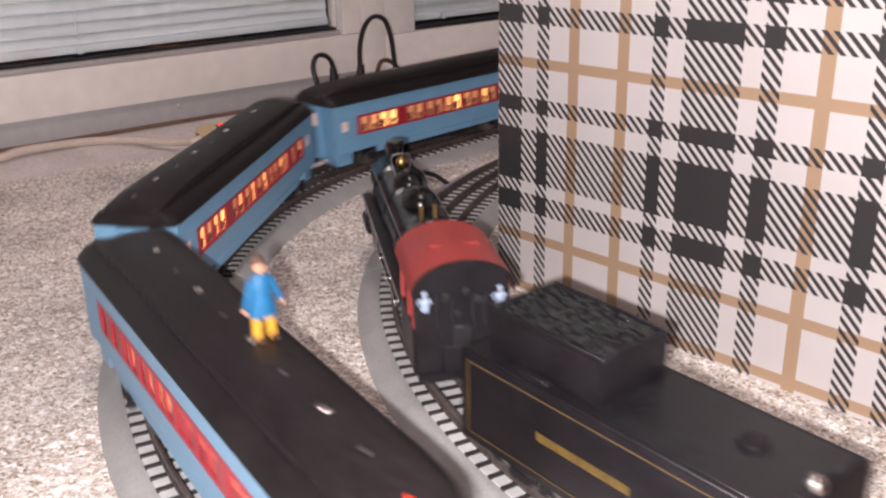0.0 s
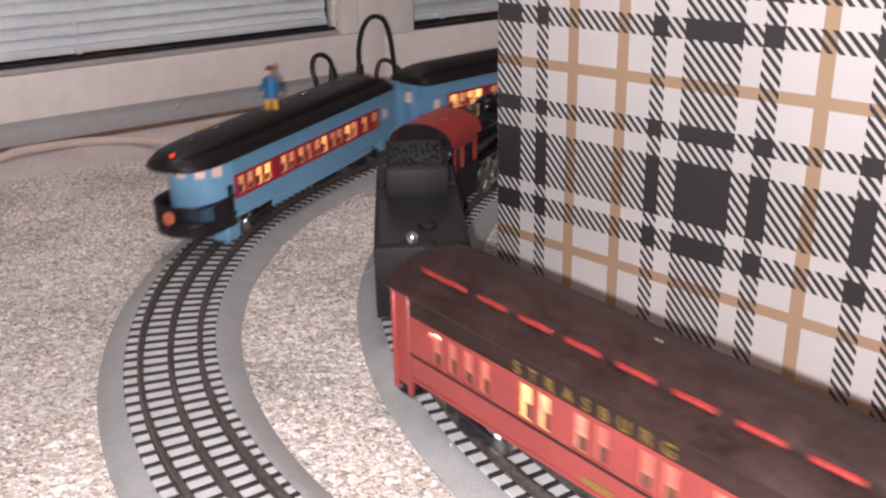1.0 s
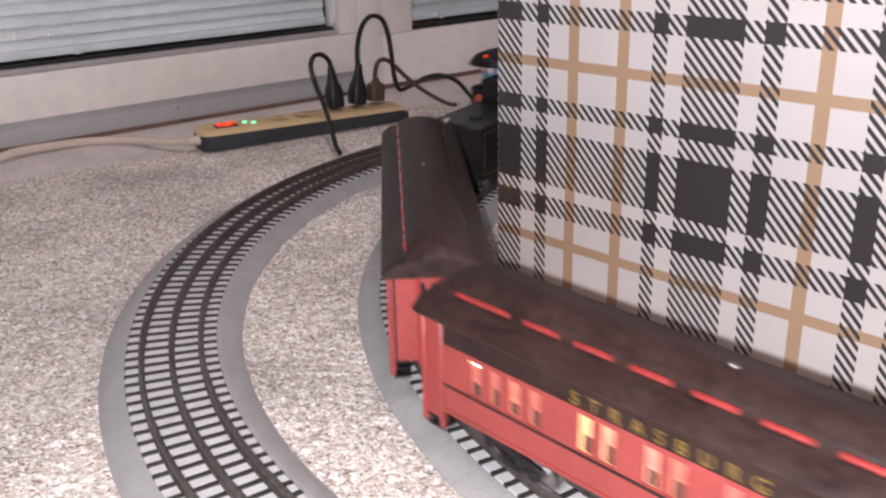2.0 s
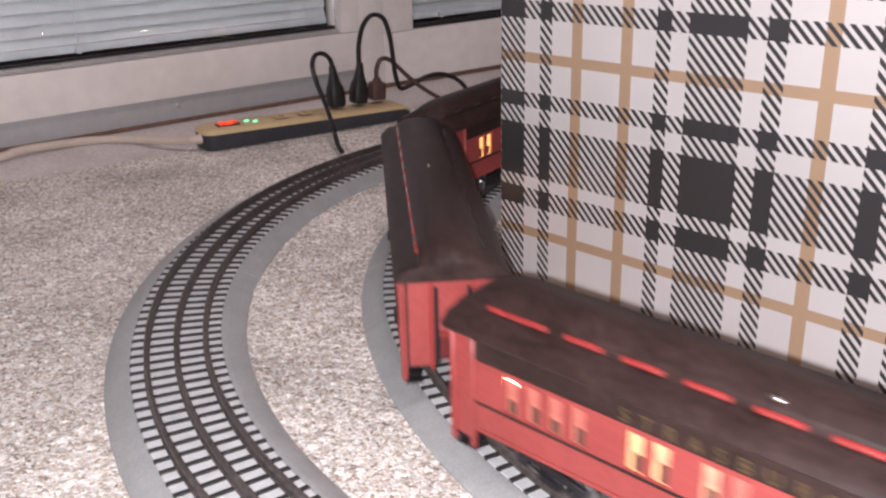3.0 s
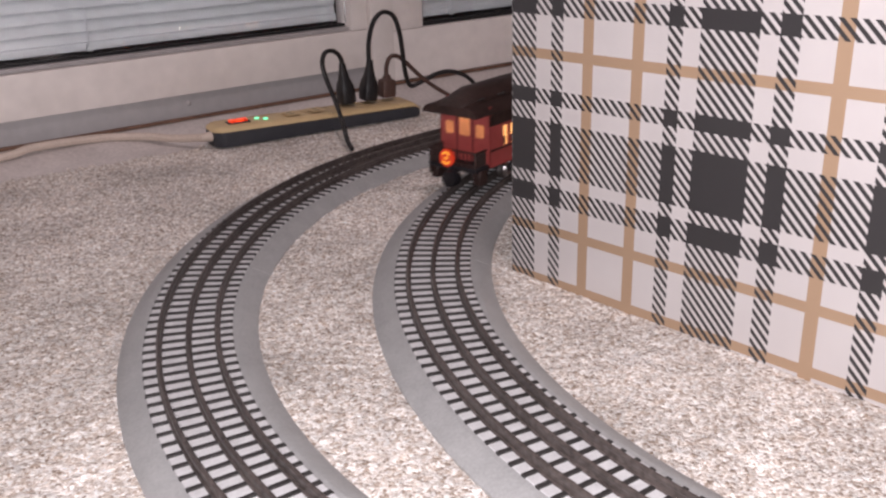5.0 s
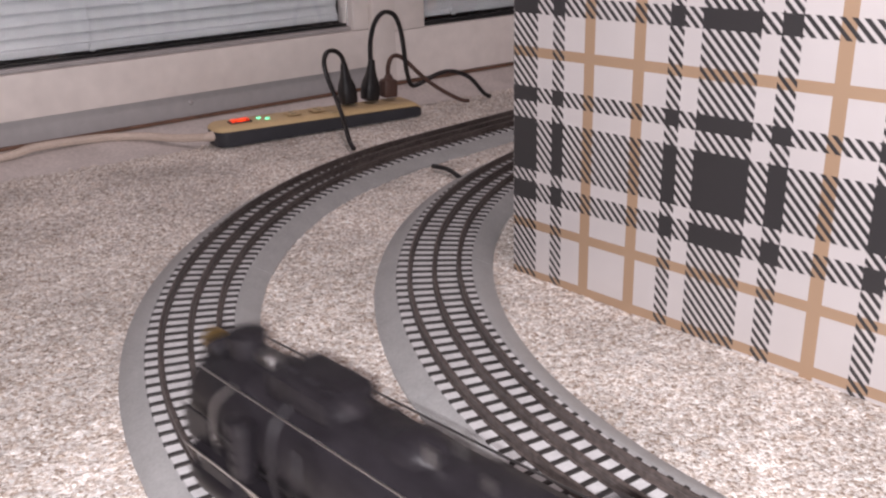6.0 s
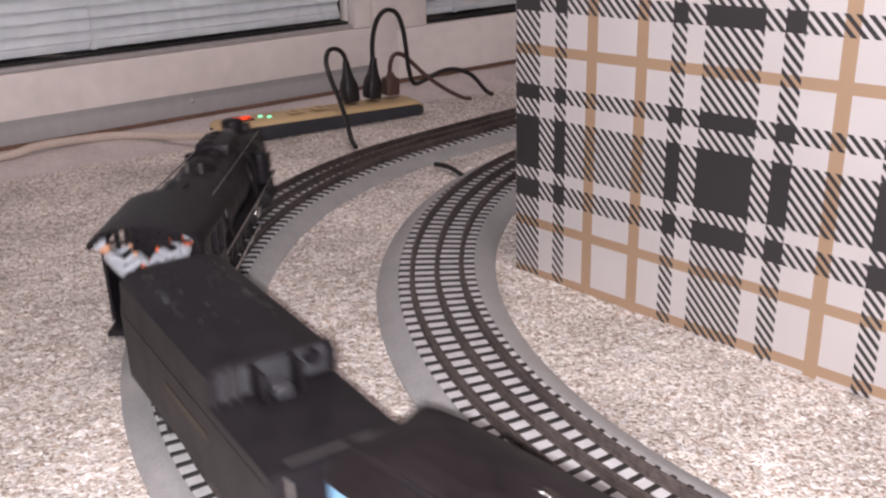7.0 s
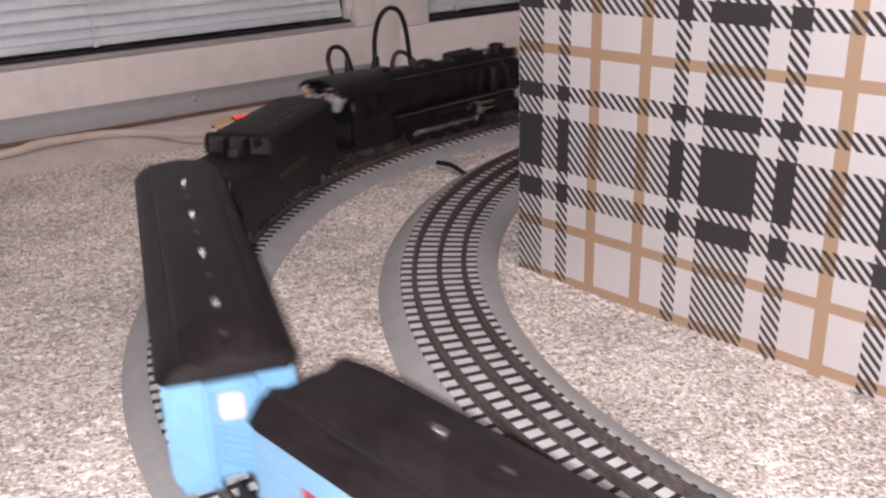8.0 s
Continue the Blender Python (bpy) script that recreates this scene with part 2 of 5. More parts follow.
LIT_PALE = glowing("pale_lit_pane", (1.0, 0.6, 0.4), 0.3, 0.4, 60, (0.6, 0.45, 0.45))
DRUM_RED = glowing("lit_drumhead", (1.0, 0.06, 0.015), 0.5, 0.1, 90, (0.25, 0.02, 0.012))
DRUM_GOLD = glowing("lit_drumhead_mark", (1.0, 0.4, 0.04), 1.1, 0.1, 90, (0.3, 0.15, 0.02))
DRUM_DIM = material("orange_drumhead", (0.58, 0.15, 0.075), 0.4, vary=0.2, scale=300)
RED_LED = glowing("red_rocker_lamp", (1.0, 0.06, 0.01), 2.6, 0.85, 170, (0.25, 0.008, 0.006))
GREEN_LED = glowing("green_lamp", (0.1, 1.0, 0.55), 1.6, 0.1)
GLASS = bpy.data.materials.new("window_glass")
GLASS.use_nodes = True
GLASS.node_tree.nodes["Principled BSDF"].inputs["Transmission Weight"].default_value = 1.0
GLASS.node_tree.nodes["Principled BSDF"].inputs["Roughness"].default_value = 0.01
GLASS.node_tree.nodes["Principled BSDF"].inputs["IOR"].default_value = 1.45


# ---- mesh tools ----
def mesh_of(bm, *mats, smooth=False):
    bmesh.ops.recalc_face_normals(bm, faces=bm.faces)
    me = bpy.data.meshes.new("mesh")
    bm.to_mesh(me)
    bm.free()
    for m in mats:
        me.materials.append(m)
    if smooth:
        me.shade_smooth()
        me.set_sharp_from_angle(angle=radians(38))
    return me


def part(name, bm, mat, parent=None, label="", smooth=True):
    """Links a bmesh as one mesh object under a thing or a part."""
    mats = mat if isinstance(mat, (list, tuple)) else [mat]
    ob = new(name, mesh_of(bm, *mats, smooth=smooth))
    ob.parent = parent
    return tagged(ob, label)


def shared(name, me, parent, m=None, label=""):
    """One more object on a mesh that alike pieces share."""
    ob = new(name, me)
    ob.parent = parent
    if m is not None:
        ob.matrix_basis = m
    return tagged(ob, label)


def box(x0, x1, y0, y1, z0, z1, bevel=0.0, bm=None, index=0, seg=1):
    b = bmesh.new()
    bmesh.ops.create_cube(b, size=1)
    for v in b.verts:
        v.co = Vector((x0 + (x1 - x0) * (v.co.x + 0.5), y0 + (y1 - y0) * (v.co.y + 0.5), z0 + (z1 - z0) * (v.co.z + 0.5)))
    if bevel:
        bmesh.ops.bevel(b, geom=b.edges[:], offset=bevel, segments=seg, profile=0.6, affect="EDGES")
    return joined(bm, b, index)


def joined(bm, b, index=0):
    """Adds the bmesh b to bm (or hands b back)."""
    for f in b.faces:
        f.material_index = index
    if bm is None:
        return b
    seen = {v: bm.verts.new(v.co) for v in b.verts}
    for f in b.faces:
        g = bm.faces.new([seen[v] for v in f.verts])
        g.material_index = index
    b.free()
    return bm


def rod(a, c, r, n=10, r2=None, bm=None, index=0, bevel=0.0):
    """A round bar from a to c."""
    a, c = Vector(a), Vector(c)
    b = bmesh.new()
    bmesh.ops.create_cone(b, cap_ends=True, segments=n, radius1=r, radius2=r if r2 is None else r2, depth=(c - a).length)
    if bevel:
        rims = [e for e in b.edges if abs(e.verts[0].co.z - e.verts[1].co.z) < 1e-7]
        bmesh.ops.bevel(b, geom=rims, offset=bevel, segments=2, profile=0.6, affect="EDGES")
    b.transform(Matrix.Translation((a + c) / 2) @ (c - a).to_track_quat("Z", "Y").to_matrix().to_4x4())
    return joined(bm, b, index)


def ball(centre, r, squash=(1, 1, 1), bm=None, index=0, n=10):
    b = bmesh.new()
    bmesh.ops.create_uvsphere(b, u_segments=n, v_segments=max(5, n * 2 // 3), radius=r)
    b.transform(Matrix.Translation(centre) @ Matrix.Diagonal((*squash, 1)))
    return joined(bm, b, index)


def loft(sections, bm=None, index=0, caps=True, closed=True):
    """A skin over sections of equal point counts."""
    b = bmesh.new()
    rings = [[b.verts.new(p) for p in s] for s in sections]
    n = len(rings[0])
    for r0, r1 in zip(rings, rings[1:]):
        for i in range(n if closed else n - 1):
            j = (i + 1) % n
            b.faces.new((r0[i], r0[j], r1[j], r1[i]))
    if caps and closed:
        b.faces.new(rings[0][::-1])
        b.faces.new(rings[-1])
    return joined(bm, b, index)


def tube(points, r, n=8, bm=None, index=0, flat=1.0):
    """A bent round cord through points, smoothed."""
    pts = [Vector(p) for p in points]
    fine = []
    for i in range(len(pts) - 1):
        p0, p1, p2, p3 = pts[max(i - 1, 0)], pts[i], pts[i + 1], pts[min(i + 2, len(pts) - 1)]
        for k in range(8):
            t = k / 8
            fine.append(0.5 * (2 * p1 + (p2 - p0) * t + (2 * p0 - 5 * p1 + 4 * p2 - p3) * t * t + (3 * p1 - p0 - 3 * p2 + p3) * t ** 3))
    fine.append(pts[-1])
    side = None
    sections = []
    for i, p in enumerate(fine):
        d = (fine[min(i + 1, len(fine) - 1)] - fine[max(i - 1, 0)]).normalized()
        if side is None:
            side = d.orthogonal().normalized()
        side = (side - d * side.dot(d)).normalized()
        up = d.cross(side)
        sections.append([p + r * (math.cos(a) * side + flat * math.sin(a) * up) for a in (2 * math.pi * k / n for k in range(n))])
    return loft(sections, bm, index)


def empty(name, label, category, group="", m=None):
    ob = new(name)
    ob.empty_display_size = 0.02
    if m is not None:
        ob.matrix_basis = m
    return tagged(ob, label, category, group)


# ---- the plan ----
RADIUS = 0.4572          # curve of 36 inches across
RAIL_TOP = 0.0165
OUTER = dict(centre=Vector((0.2899, 0.6281)), angle=223.0, a=0.27, b=0.3195)
INNER = dict(centre=Vector((0.4506, 0.6229)), angle=221.7, a=0.0, b=0.10)


def pieces(loop):
    """The loop as (kind, length, start point, start heading) in the way the train goes: four quarter turns to the right and four straights."""
    a0 = radians(loop["angle"])
    at = loop["centre"] + RADIUS * Vector((math.cos(a0), math.sin(a0)))
    heading = a0 - math.pi / 2
    out = []
    for straight in (loop["b"], loop["a"], loop["b"], loop["a"]):
        out.append(("curve", RADIUS * math.pi / 2, at.copy(), heading))
        mid = at + RADIUS * Vector((math.sin(heading), -math.cos(heading)))
        heading -= math.pi / 2
        at = mid + RADIUS * Vector((-math.sin(heading), math.cos(heading)))
        if straight:
            out.append(("straight", straight, at.copy(), heading))
            at = at + straight * Vector((math.cos(heading), math.sin(heading)))
    return out


def along(loop, s):
    """Point and heading on the loop's middle rail, s metres past the start of its first curve."""
    ps = pieces(loop)
    s %= sum(p[1] for p in ps)
    for kind, length, at, heading in ps:
        if s <= length:
            break
        s -= length
    if kind == "straight":
        return at + s * Vector((math.cos(heading), math.sin(heading))), heading
    mid = at + RADIUS * Vector((math.sin(heading), -math.cos(heading)))
    heading -= s / RADIUS
    return mid + RADIUS * Vector((-math.sin(heading), math.cos(heading))), heading


WALL_POSE = Matrix.Translation((-0.1829, 1.1511, 0)) @ Matrix.Rotation(radians(35.63), 4, "Z")
BOX_POSE = Matrix.Translation((0.05, 0.644, 0)) @ Matrix.Rotation(math.atan2(-0.7508, 0.6605), 4, "Z")


# ---- the setting ----
def value_noise(x, y, cell, seed):
    rng = np.random.RandomState(seed)
    table = rng.rand(512, 512)
    gx, gy = x / cell, y / cell
    ix, iy = np.floor(gx).astype(int), np.floor(gy).astype(int)
    fx, fy = gx - ix, gy - iy
    fx, fy = fx * fx * (3 - 2 * fx), fy * fy * (3 - 2 * fy)
    t = lambda a, b: table[a % 512, b % 512]
    return (t(ix, iy) * (1 - fx) + t(ix + 1, iy) * fx) * (1 - fy) + (t(ix, iy + 1) * (1 - fx) + t(ix + 1, iy + 1) * fx) * fy


def carpet():
    xs = np.concatenate([np.linspace(-2.2, -0.62, 14), np.arange(-0.6, 0.45, 0.002), np.linspace(0.47, 2.6, 18)])
    ys = np.concatenate([np.linspace(-2.0, 0.2, 16), np.arange(0.22, 1.42, 0.002), np.linspace(1.44, 3.0, 12)])
    gx, gy = np.meshgrid(xs, ys, indexing="ij")
    rng = np.random.RandomState(7)
    gx = gx + (rng.rand(*gx.shape) - 0.5) * 0.001
    gy = gy + (rng.rand(*gy.shape) - 0.5) * 0.0012
    gz = 0.0013 * value_noise(gx, gy, 0.0045, 3) + 0.0009 * rng.rand(*gx.shape) + 0.0012 * value_noise(gx, gy, 0.03, 5)
    nx, ny = len(xs), len(ys)
    verts = np.stack([gx.ravel(), gy.ravel(), gz.ravel()], 1)
    i, j = np.meshgrid(np.arange(nx - 1), np.arange(ny - 1), indexing="ij")
    k = (i * ny + j).ravel()
    faces = np.stack([k, k + ny, k + ny + 1, k + 1], 1)
    # the carpet stops short of the door's threshold
    mid = verts[faces].mean(1)
    u = np.array([math.cos(radians(35.63)), math.sin(radians(35.63))])
    depth = (mid[:, 0] + 0.1829) * -u[1] + (mid[:, 1] - 1.1511) * u[0]
    rim = -0.0485 + 0.006 * value_noise(mid[:, 0], mid[:, 1], 0.012, 9)
    faces = faces[depth < rim]
    me = bpy.data.meshes.new("carpet")
    me.from_pydata(verts.tolist(), [], faces.tolist())
    me.materials.append(CARPET)
    me.shade_smooth()
    tagged(new("floor", me), "short-pile carpet flecked beige, white and brown", "carpet", kind="structure")


def wall_part(name, x0, x1, y0, y1, z0, z1, mat, bevel=0.0015, parent=None, label="", kind="structure", category=""):
    ob = part(name, box(x0, x1, y0, y1, z0, z1, bevel, seg=2), mat, parent, label)
    if parent is None:
        ob.matrix_basis = WALL_POSE
        tagged(ob, label, category, kind=kind)
    return ob


def setting():
    carpet()
    slab = part("subfloor", box(-2.4, 2.8, -2.2, 3.2, -0.1, -0.003), SCREED)
    tagged(slab, "plain floor slab under the carpet", "floor", kind="structure")
    # threshold in front of the doors
    sill = loft([[(x, -0.07, -0.03), (x, -0.07, 0.001), (x, -0.04, 0.0045), (x, -0.006, 0.0165), (x, -0.0005, 0.0175), (x, -0.0005, -0.03)] for x in (-2.2, 2.4)])
    sill = part("threshold", sill, SCREED)
    sill.matrix_basis = WALL_POSE
    tagged(sill, "pale sloping door threshold beside the carpet", "threshold", kind="structure")
    wall_part("trim", -2.2, 2.4, -0.005, -0.0002, 0.0176, 0.0212, WOOD, 0.0008, label="thin dark brown strip under the glazed doors", category="trim")
    wall_part("baseboard", -2.2, 0.118, 0.0, 0.03, -0.01, 0.0462, KICK, label="grey metal kick rail below the glazed door", category="rail")
    # screws in the kick rail
    for x in (-0.123, -0.6, -1.05):
        s = part("screw", ball((0, 0, 0), 0.0032, (1, 0.5, 1)), GREY_METAL)
        s.matrix_basis = WALL_POSE @ pose(x, -0.0006, 0.0368)
        tagged(s, "small dull screw head in the grey rail", "screw")
    # the two glazed door leaves and the post between them
    d1 = empty("door_1", "white vinyl glazed door with lowered blinds behind glass", "door", m=WALL_POSE)
    tagged(d1, kind="structure")
    wall_part("bottom_rail", -2.2, 0.118, -0.004, 0.034, 0.0465, 0.093, WHITE, parent=d1)
    wall_part("glazing_bead", -2.2, 0.095, 0.002, 0.03, 0.0935, 0.0985, GREY_METAL, parent=d1)
    wall_part("gasket", -2.2, 0.093, 0.008, 0.026, 0.099, 0.1018, GASKET, 0.0006, parent=d1)
    wall_part("stile", 0.0955, 0.118, -0.004, 0.034, 0.0935, 2.03, WHITE, parent=d1)
    pane = wall_part("pane", -2.2, 0.095, 0.009, 0.012, 0.102, 2.03, GLASS, 0, parent=d1)
    pane.visible_shadow = False
    d2 = empty("door_2", "white vinyl glazed door beside the post", "door", m=WALL_POSE)
    tagged(d2, kind="structure")
    wall_part("bottom_rail", 0.153, 2.4, -0.002, 0.034, 0.022, 0.086, WHITE, parent=d2)
    wall_part("gasket", 0.205, 2.4, 0.006, 0.026, 0.0865, 0.0915, GASKET, 0.0006, parent=d2)
    wall_part("stile", 0.153, 0.204, -0.002, 0.034, 0.0865, 2.03, WHITE, parent=d2)
    pane = wall_part("pane", 0.205, 2.4, 0.009, 0.012, 0.092, 2.03, GLASS, 0, parent=d2)
    pane.visible_shadow = False
    wall_part("post", 0.1185, 0.1525, -0.012, 0.034, 0.022, 2.03, WHITE, 0.004, label="white rounded door post between two glazed doors", category="post")
    wall_part("wall_north", -2.2, 2.4, 0.034, 0.13, 2.035, 2.42, WALL, label="plain wall over the glazed doors", category="wall")
    wall_part("backdrop", -2.4, 2.6, 0.4, 0.42, -0.1, 2.4, GASKET, label="dark night behind the glass", category="night")
    # blinds
    for name, x0, x1, z0 in (("blind", -1.5, 0.088, 0.1045), ("blind", 0.214, 1.5, 0.0955)):
        bl = empty(name, "lowered white slatted blind behind the door glass", "blind", "blinds", m=WALL_POSE)
        part("bottom_rail", box(x0, x1, 0.020, 0.034, z0, z0 + 0.009, 0.002, seg=2), SLAT, bl)
        prof = [(-0.0034, -0.0078), (-0.0026, -0.003), (0.0, 0.003), (0.0036, 0.0078), (0.0039, 0.0076), (0.0003, 0.0028), (-0.0023, -0.0032), (-0.0031, -0.008)]
        me = mesh_of(loft([[(x, 0.027 + y, z) for y, z in prof] for x in (x0, x1)]), SLAT, smooth=True)
        for k in range(34):
            shared("slat", me, bl, pose(0, random.uniform(-0.0004, 0.0004), z0 + 0.0158 + 0.0124 * k))
        for x in np.arange(x0 + (0.242 if x0 < 0 else 0.03), x1, 0.34):
            part("ladder_cord", tube([(x + 0.02, 0.0185, z0), (x + 0.0205, 0.0182, z0 + 0.2), (x + 0.02, 0.0185, z0 + 0.45)], 0.0006, 6), SLAT, bl)
            part("cord_button", rod((x + 0.02, 0.0165, z0 + 0.003), (x + 0.02, 0.021, z0 + 0.003), 0.004, 10), SLAT, bl)
        part("head_rail", box(x0, x1, 0.018, 0.036, z0 + 0.455, z0 + 0.48, 0.002), SLAT, bl)
    # plain room that closes the place
    for name, m, w in (("wall_east", pose(2.5, 0.4, 1.2, 0, 0, 90), 6), ("wall_west", pose(-2.1, 0.4, 1.2, 0, 0, 90), 6), ("wall_south", pose(0.2, -1.9, 1.2), 6)):
        ob = part(name, box(-w / 2, w / 2, -0.05, 0.05, -1.3, 1.25), WALL)
        ob.matrix_basis = m
        tagged(ob, "plain painted room wall", "wall", kind="structure")
    tagged(part("ceiling", box(-2.4, 2.8, -2.2, 3.4, 2.42, 2.5), WALL), "plain white ceiling", "ceiling", kind="structure")


# ---- track ----
def bed_section(p, heading, u0=1.0):
    """The roadbed's cross-section at a point."""
    side = Vector((-math.sin(heading), math.cos(heading)))
    prof = ((-0.042, -0.002), (-0.042, 0.0028), (-0.0405, 0.0042), (-0.0305, 0.0088), (-0.0285, 0.0092), (0.0285, 0.0092), (0.0305, 0.0088), (0.0405, 0.0042), (0.042, 0.0028), (0.042, -0.002))
    return [(*(p + side * o), z) for o, z in prof]


def rail_section(p, heading, off):
    side = Vector((-math.sin(heading), math.cos(heading)))
    prof = ((-0.0019, 0.0098), (-0.0017, 0.0108), (-0.0006, 0.0113), (-0.0006, 0.0136), (-0.0012, 0.0143), (-0.0012, 0.0159), (-0.0006, 0.0165),
            (0.0006, 0.0165), (0.0012, 0.0159), (0.0012, 0.0143), (0.0006, 0.0136), (0.0006, 0.0113), (0.0017, 0.0108), (0.0019, 0.0098))
    return [(*(p + side * (off + o)), z) for o, z in prof]


def track(loop, group):
    """Snap-together sections: roadbed, three rails and ties."""
    tie = box(-0.0016, 0.0016, -0.0268, 0.0268, 0.0086, 0.0105, 0.0003)
    tie_mesh = mesh_of(tie, TIE)
    start = 0.0
    for kind, length, at, heading in pieces(loop):
        n = 2 if kind == "curve" else max(1, round(length / 0.16))
        for k in range(n):
            s0, s1 = start + length * k / n, start + length * (k + 1) / n
            label = "grey plastic roadbed track section, %s, with black ties and three rails" % ("curved" if kind == "curve" else "straight")
            thing = empty("track_section", label, "toy track", group)
            steps = 14 if kind == "curve" else 2
            ss = [s0 + 0.0003 + (s1 - s0 - 0.0006) * i / steps for i in range(steps + 1)]
            pts = [along(loop, s) for s in ss]
            part("roadbed", loft([bed_section(p, h) for p, h in pts]), ROADBED, thing, "mid-grey plastic roadbed")
            side = lambda p, h, o, z: (*(p + Vector((-math.sin(h), math.cos(h))) * o), z)
            # added strip, paler than the roadbed to hold its sheen in the colour
            part("deck", loft([[side(p, h, o, z) for o, z in ((-0.0266, 0.009), (-0.0262, 0.0097), (0.0262, 0.0097), (0.0266, 0.009))] for p, h in pts]), SHEEN_DECK, thing, "deck strip between the ties, pale with the roadbed's sheen")
            for off in (0.0173, 0.0, -0.0173):
                part("rail", loft([rail_section(p, h, off) for p, h in pts]), RAIL, thing, "blackened metal rail")
            m = max(1, round((s1 - s0) / 0.01022))
            # rail clips, coloured pale so that they read as glints beside the rails
            clips = None
            for i in range(m):
                p, h = along(loop, s0 + (s1 - s0) * (i + 1) / m - 0.002)
                side = Vector((-math.sin(h), math.cos(h)))
                for off in (0.0145, -0.0201):
                    c = p + side * off
                    clips = box(c.x - 0.0009, c.x + 0.0009, c.y - 0.0009, c.y + 0.0009, 0.009, 0.0108, bm=clips)
            tagged(part("clip_strip", clips, GLINT_CLIP, thing, "tiny rail clips, pale to stand for glints", smooth=False), kind="stuff")
            for i in range(m):
                p, h = along(loop, s0 + (s1 - s0) * (i + 0.5) / m)
                shared("tie", tie_mesh, thing, Matrix.Translation((*p, 0)) @ Matrix.Rotation(h, 4, "Z"))
        start += length


# ---- rolling stock: x forward, z up from the rail top ----
def wheel(r, w=0.0045):
    """A flanged wheel on the y axis, flange to -y."""
    prof = [(0.0, -w / 2), (r * 0.35, -w / 2), (r * 0.4, -w * 0.3), (r * 0.8, -w * 0.3), (r * 0.86, -w / 2), (r * 1.1, -w / 2), (r * 1.1, -w * 0.3), (r, -w * 0.2), (r * 0.98, w / 2),
            (r * 0.84, w / 2), (r * 0.8, w * 0.25), (r * 0.4, w * 0.25), (r * 0.32, w * 0.6), (0.0, w * 0.6)]
    n = 18
    return loft([[(p * math.cos(2 * math.pi * k / n), o, p * math.sin(2 * math.pi * k / n)) for k in range(n)] for p, o in prof[1:-1]])


WHEELS = {}


def wheel_mesh(r, mat):
    key = (r, mat.name)
    if key not in WHEELS:
        WHEELS[key] = mesh_of(wheel(r), mat, smooth=True)
    return WHEELS[key]


def truck(parent, x, mat=SATIN, base=0.036, r=0.0088):
    """A four-wheeled bogie: side frames with springs and axle boxes; the wheels are its parts."""
    b = box(-0.006, 0.006, -0.019, 0.019, r * 0.9, r * 1.5, 0.001)
    for y in (-0.0238, 0.0238):
        box(-base / 2 - 0.006, base / 2 + 0.006, y - 0.0016, y + 0.0016, r * 1.15, r * 1.6, 0.0006, bm=b)
        box(-0.008, 0.008, y - 0.0018, y + 0.0018, r * 0.5, r * 1.2, 0.0006, bm=b)
        for dx in (-base / 2, base / 2):
            box(dx - 0.003, dx + 0.003, y - 0.0022, y + 0.0022, r * 0.7, r * 1.3, 0.0006, bm=b)
        for dx in (-0.004, 0.0, 0.004):
            rod((dx, y * 1.09, r * 0.6), (dx, y * 1.09, r * 1.1), 0.0014, 8, bm=b)
    t = part("truck", b, mat, parent)
    t.location = (x, 0, 0)
    me = wheel_mesh(r, WHEEL_STEEL)
    for dx in (-base / 2, base / 2):
        part("axle", rod((dx, -0.016, r), (dx, 0.016, r), 0.0016, 8), DARK_STEEL, t)
        for side in (1, -1):
            shared("wheel", me, t, pose(dx, side * 0.0168, r, 0, 0, 0 if side > 0 else 180))
    return t


def roof_section(x, w, z0, rise, drop=0.0, k=0.645):
    """Half clerestory roof outline, mirrored: eave, lower roof, step and deck."""
    half = [(w, z0), (w + 0.0006, z0 + 0.0012), (w * 0.97, z0 + 0.0032), (w * 0.84, z0 + 0.0066), (w * (k + 0.04), z0 + 0.0082), (w * (k + 0.012), z0 + 0.0087),
            (w * k, z0 + 0.0122 - drop * 0.3), (w * (k - 0.045), z0 + 0.0136 - drop * 0.5), (w * 0.35, z0 + rise - 0.0012 - drop), (0.0, z0 + rise - drop)]
    pts = half + [(-y, z) for y, z in half[-2::-1]]
    return [(x, y, z) for y, z in pts]


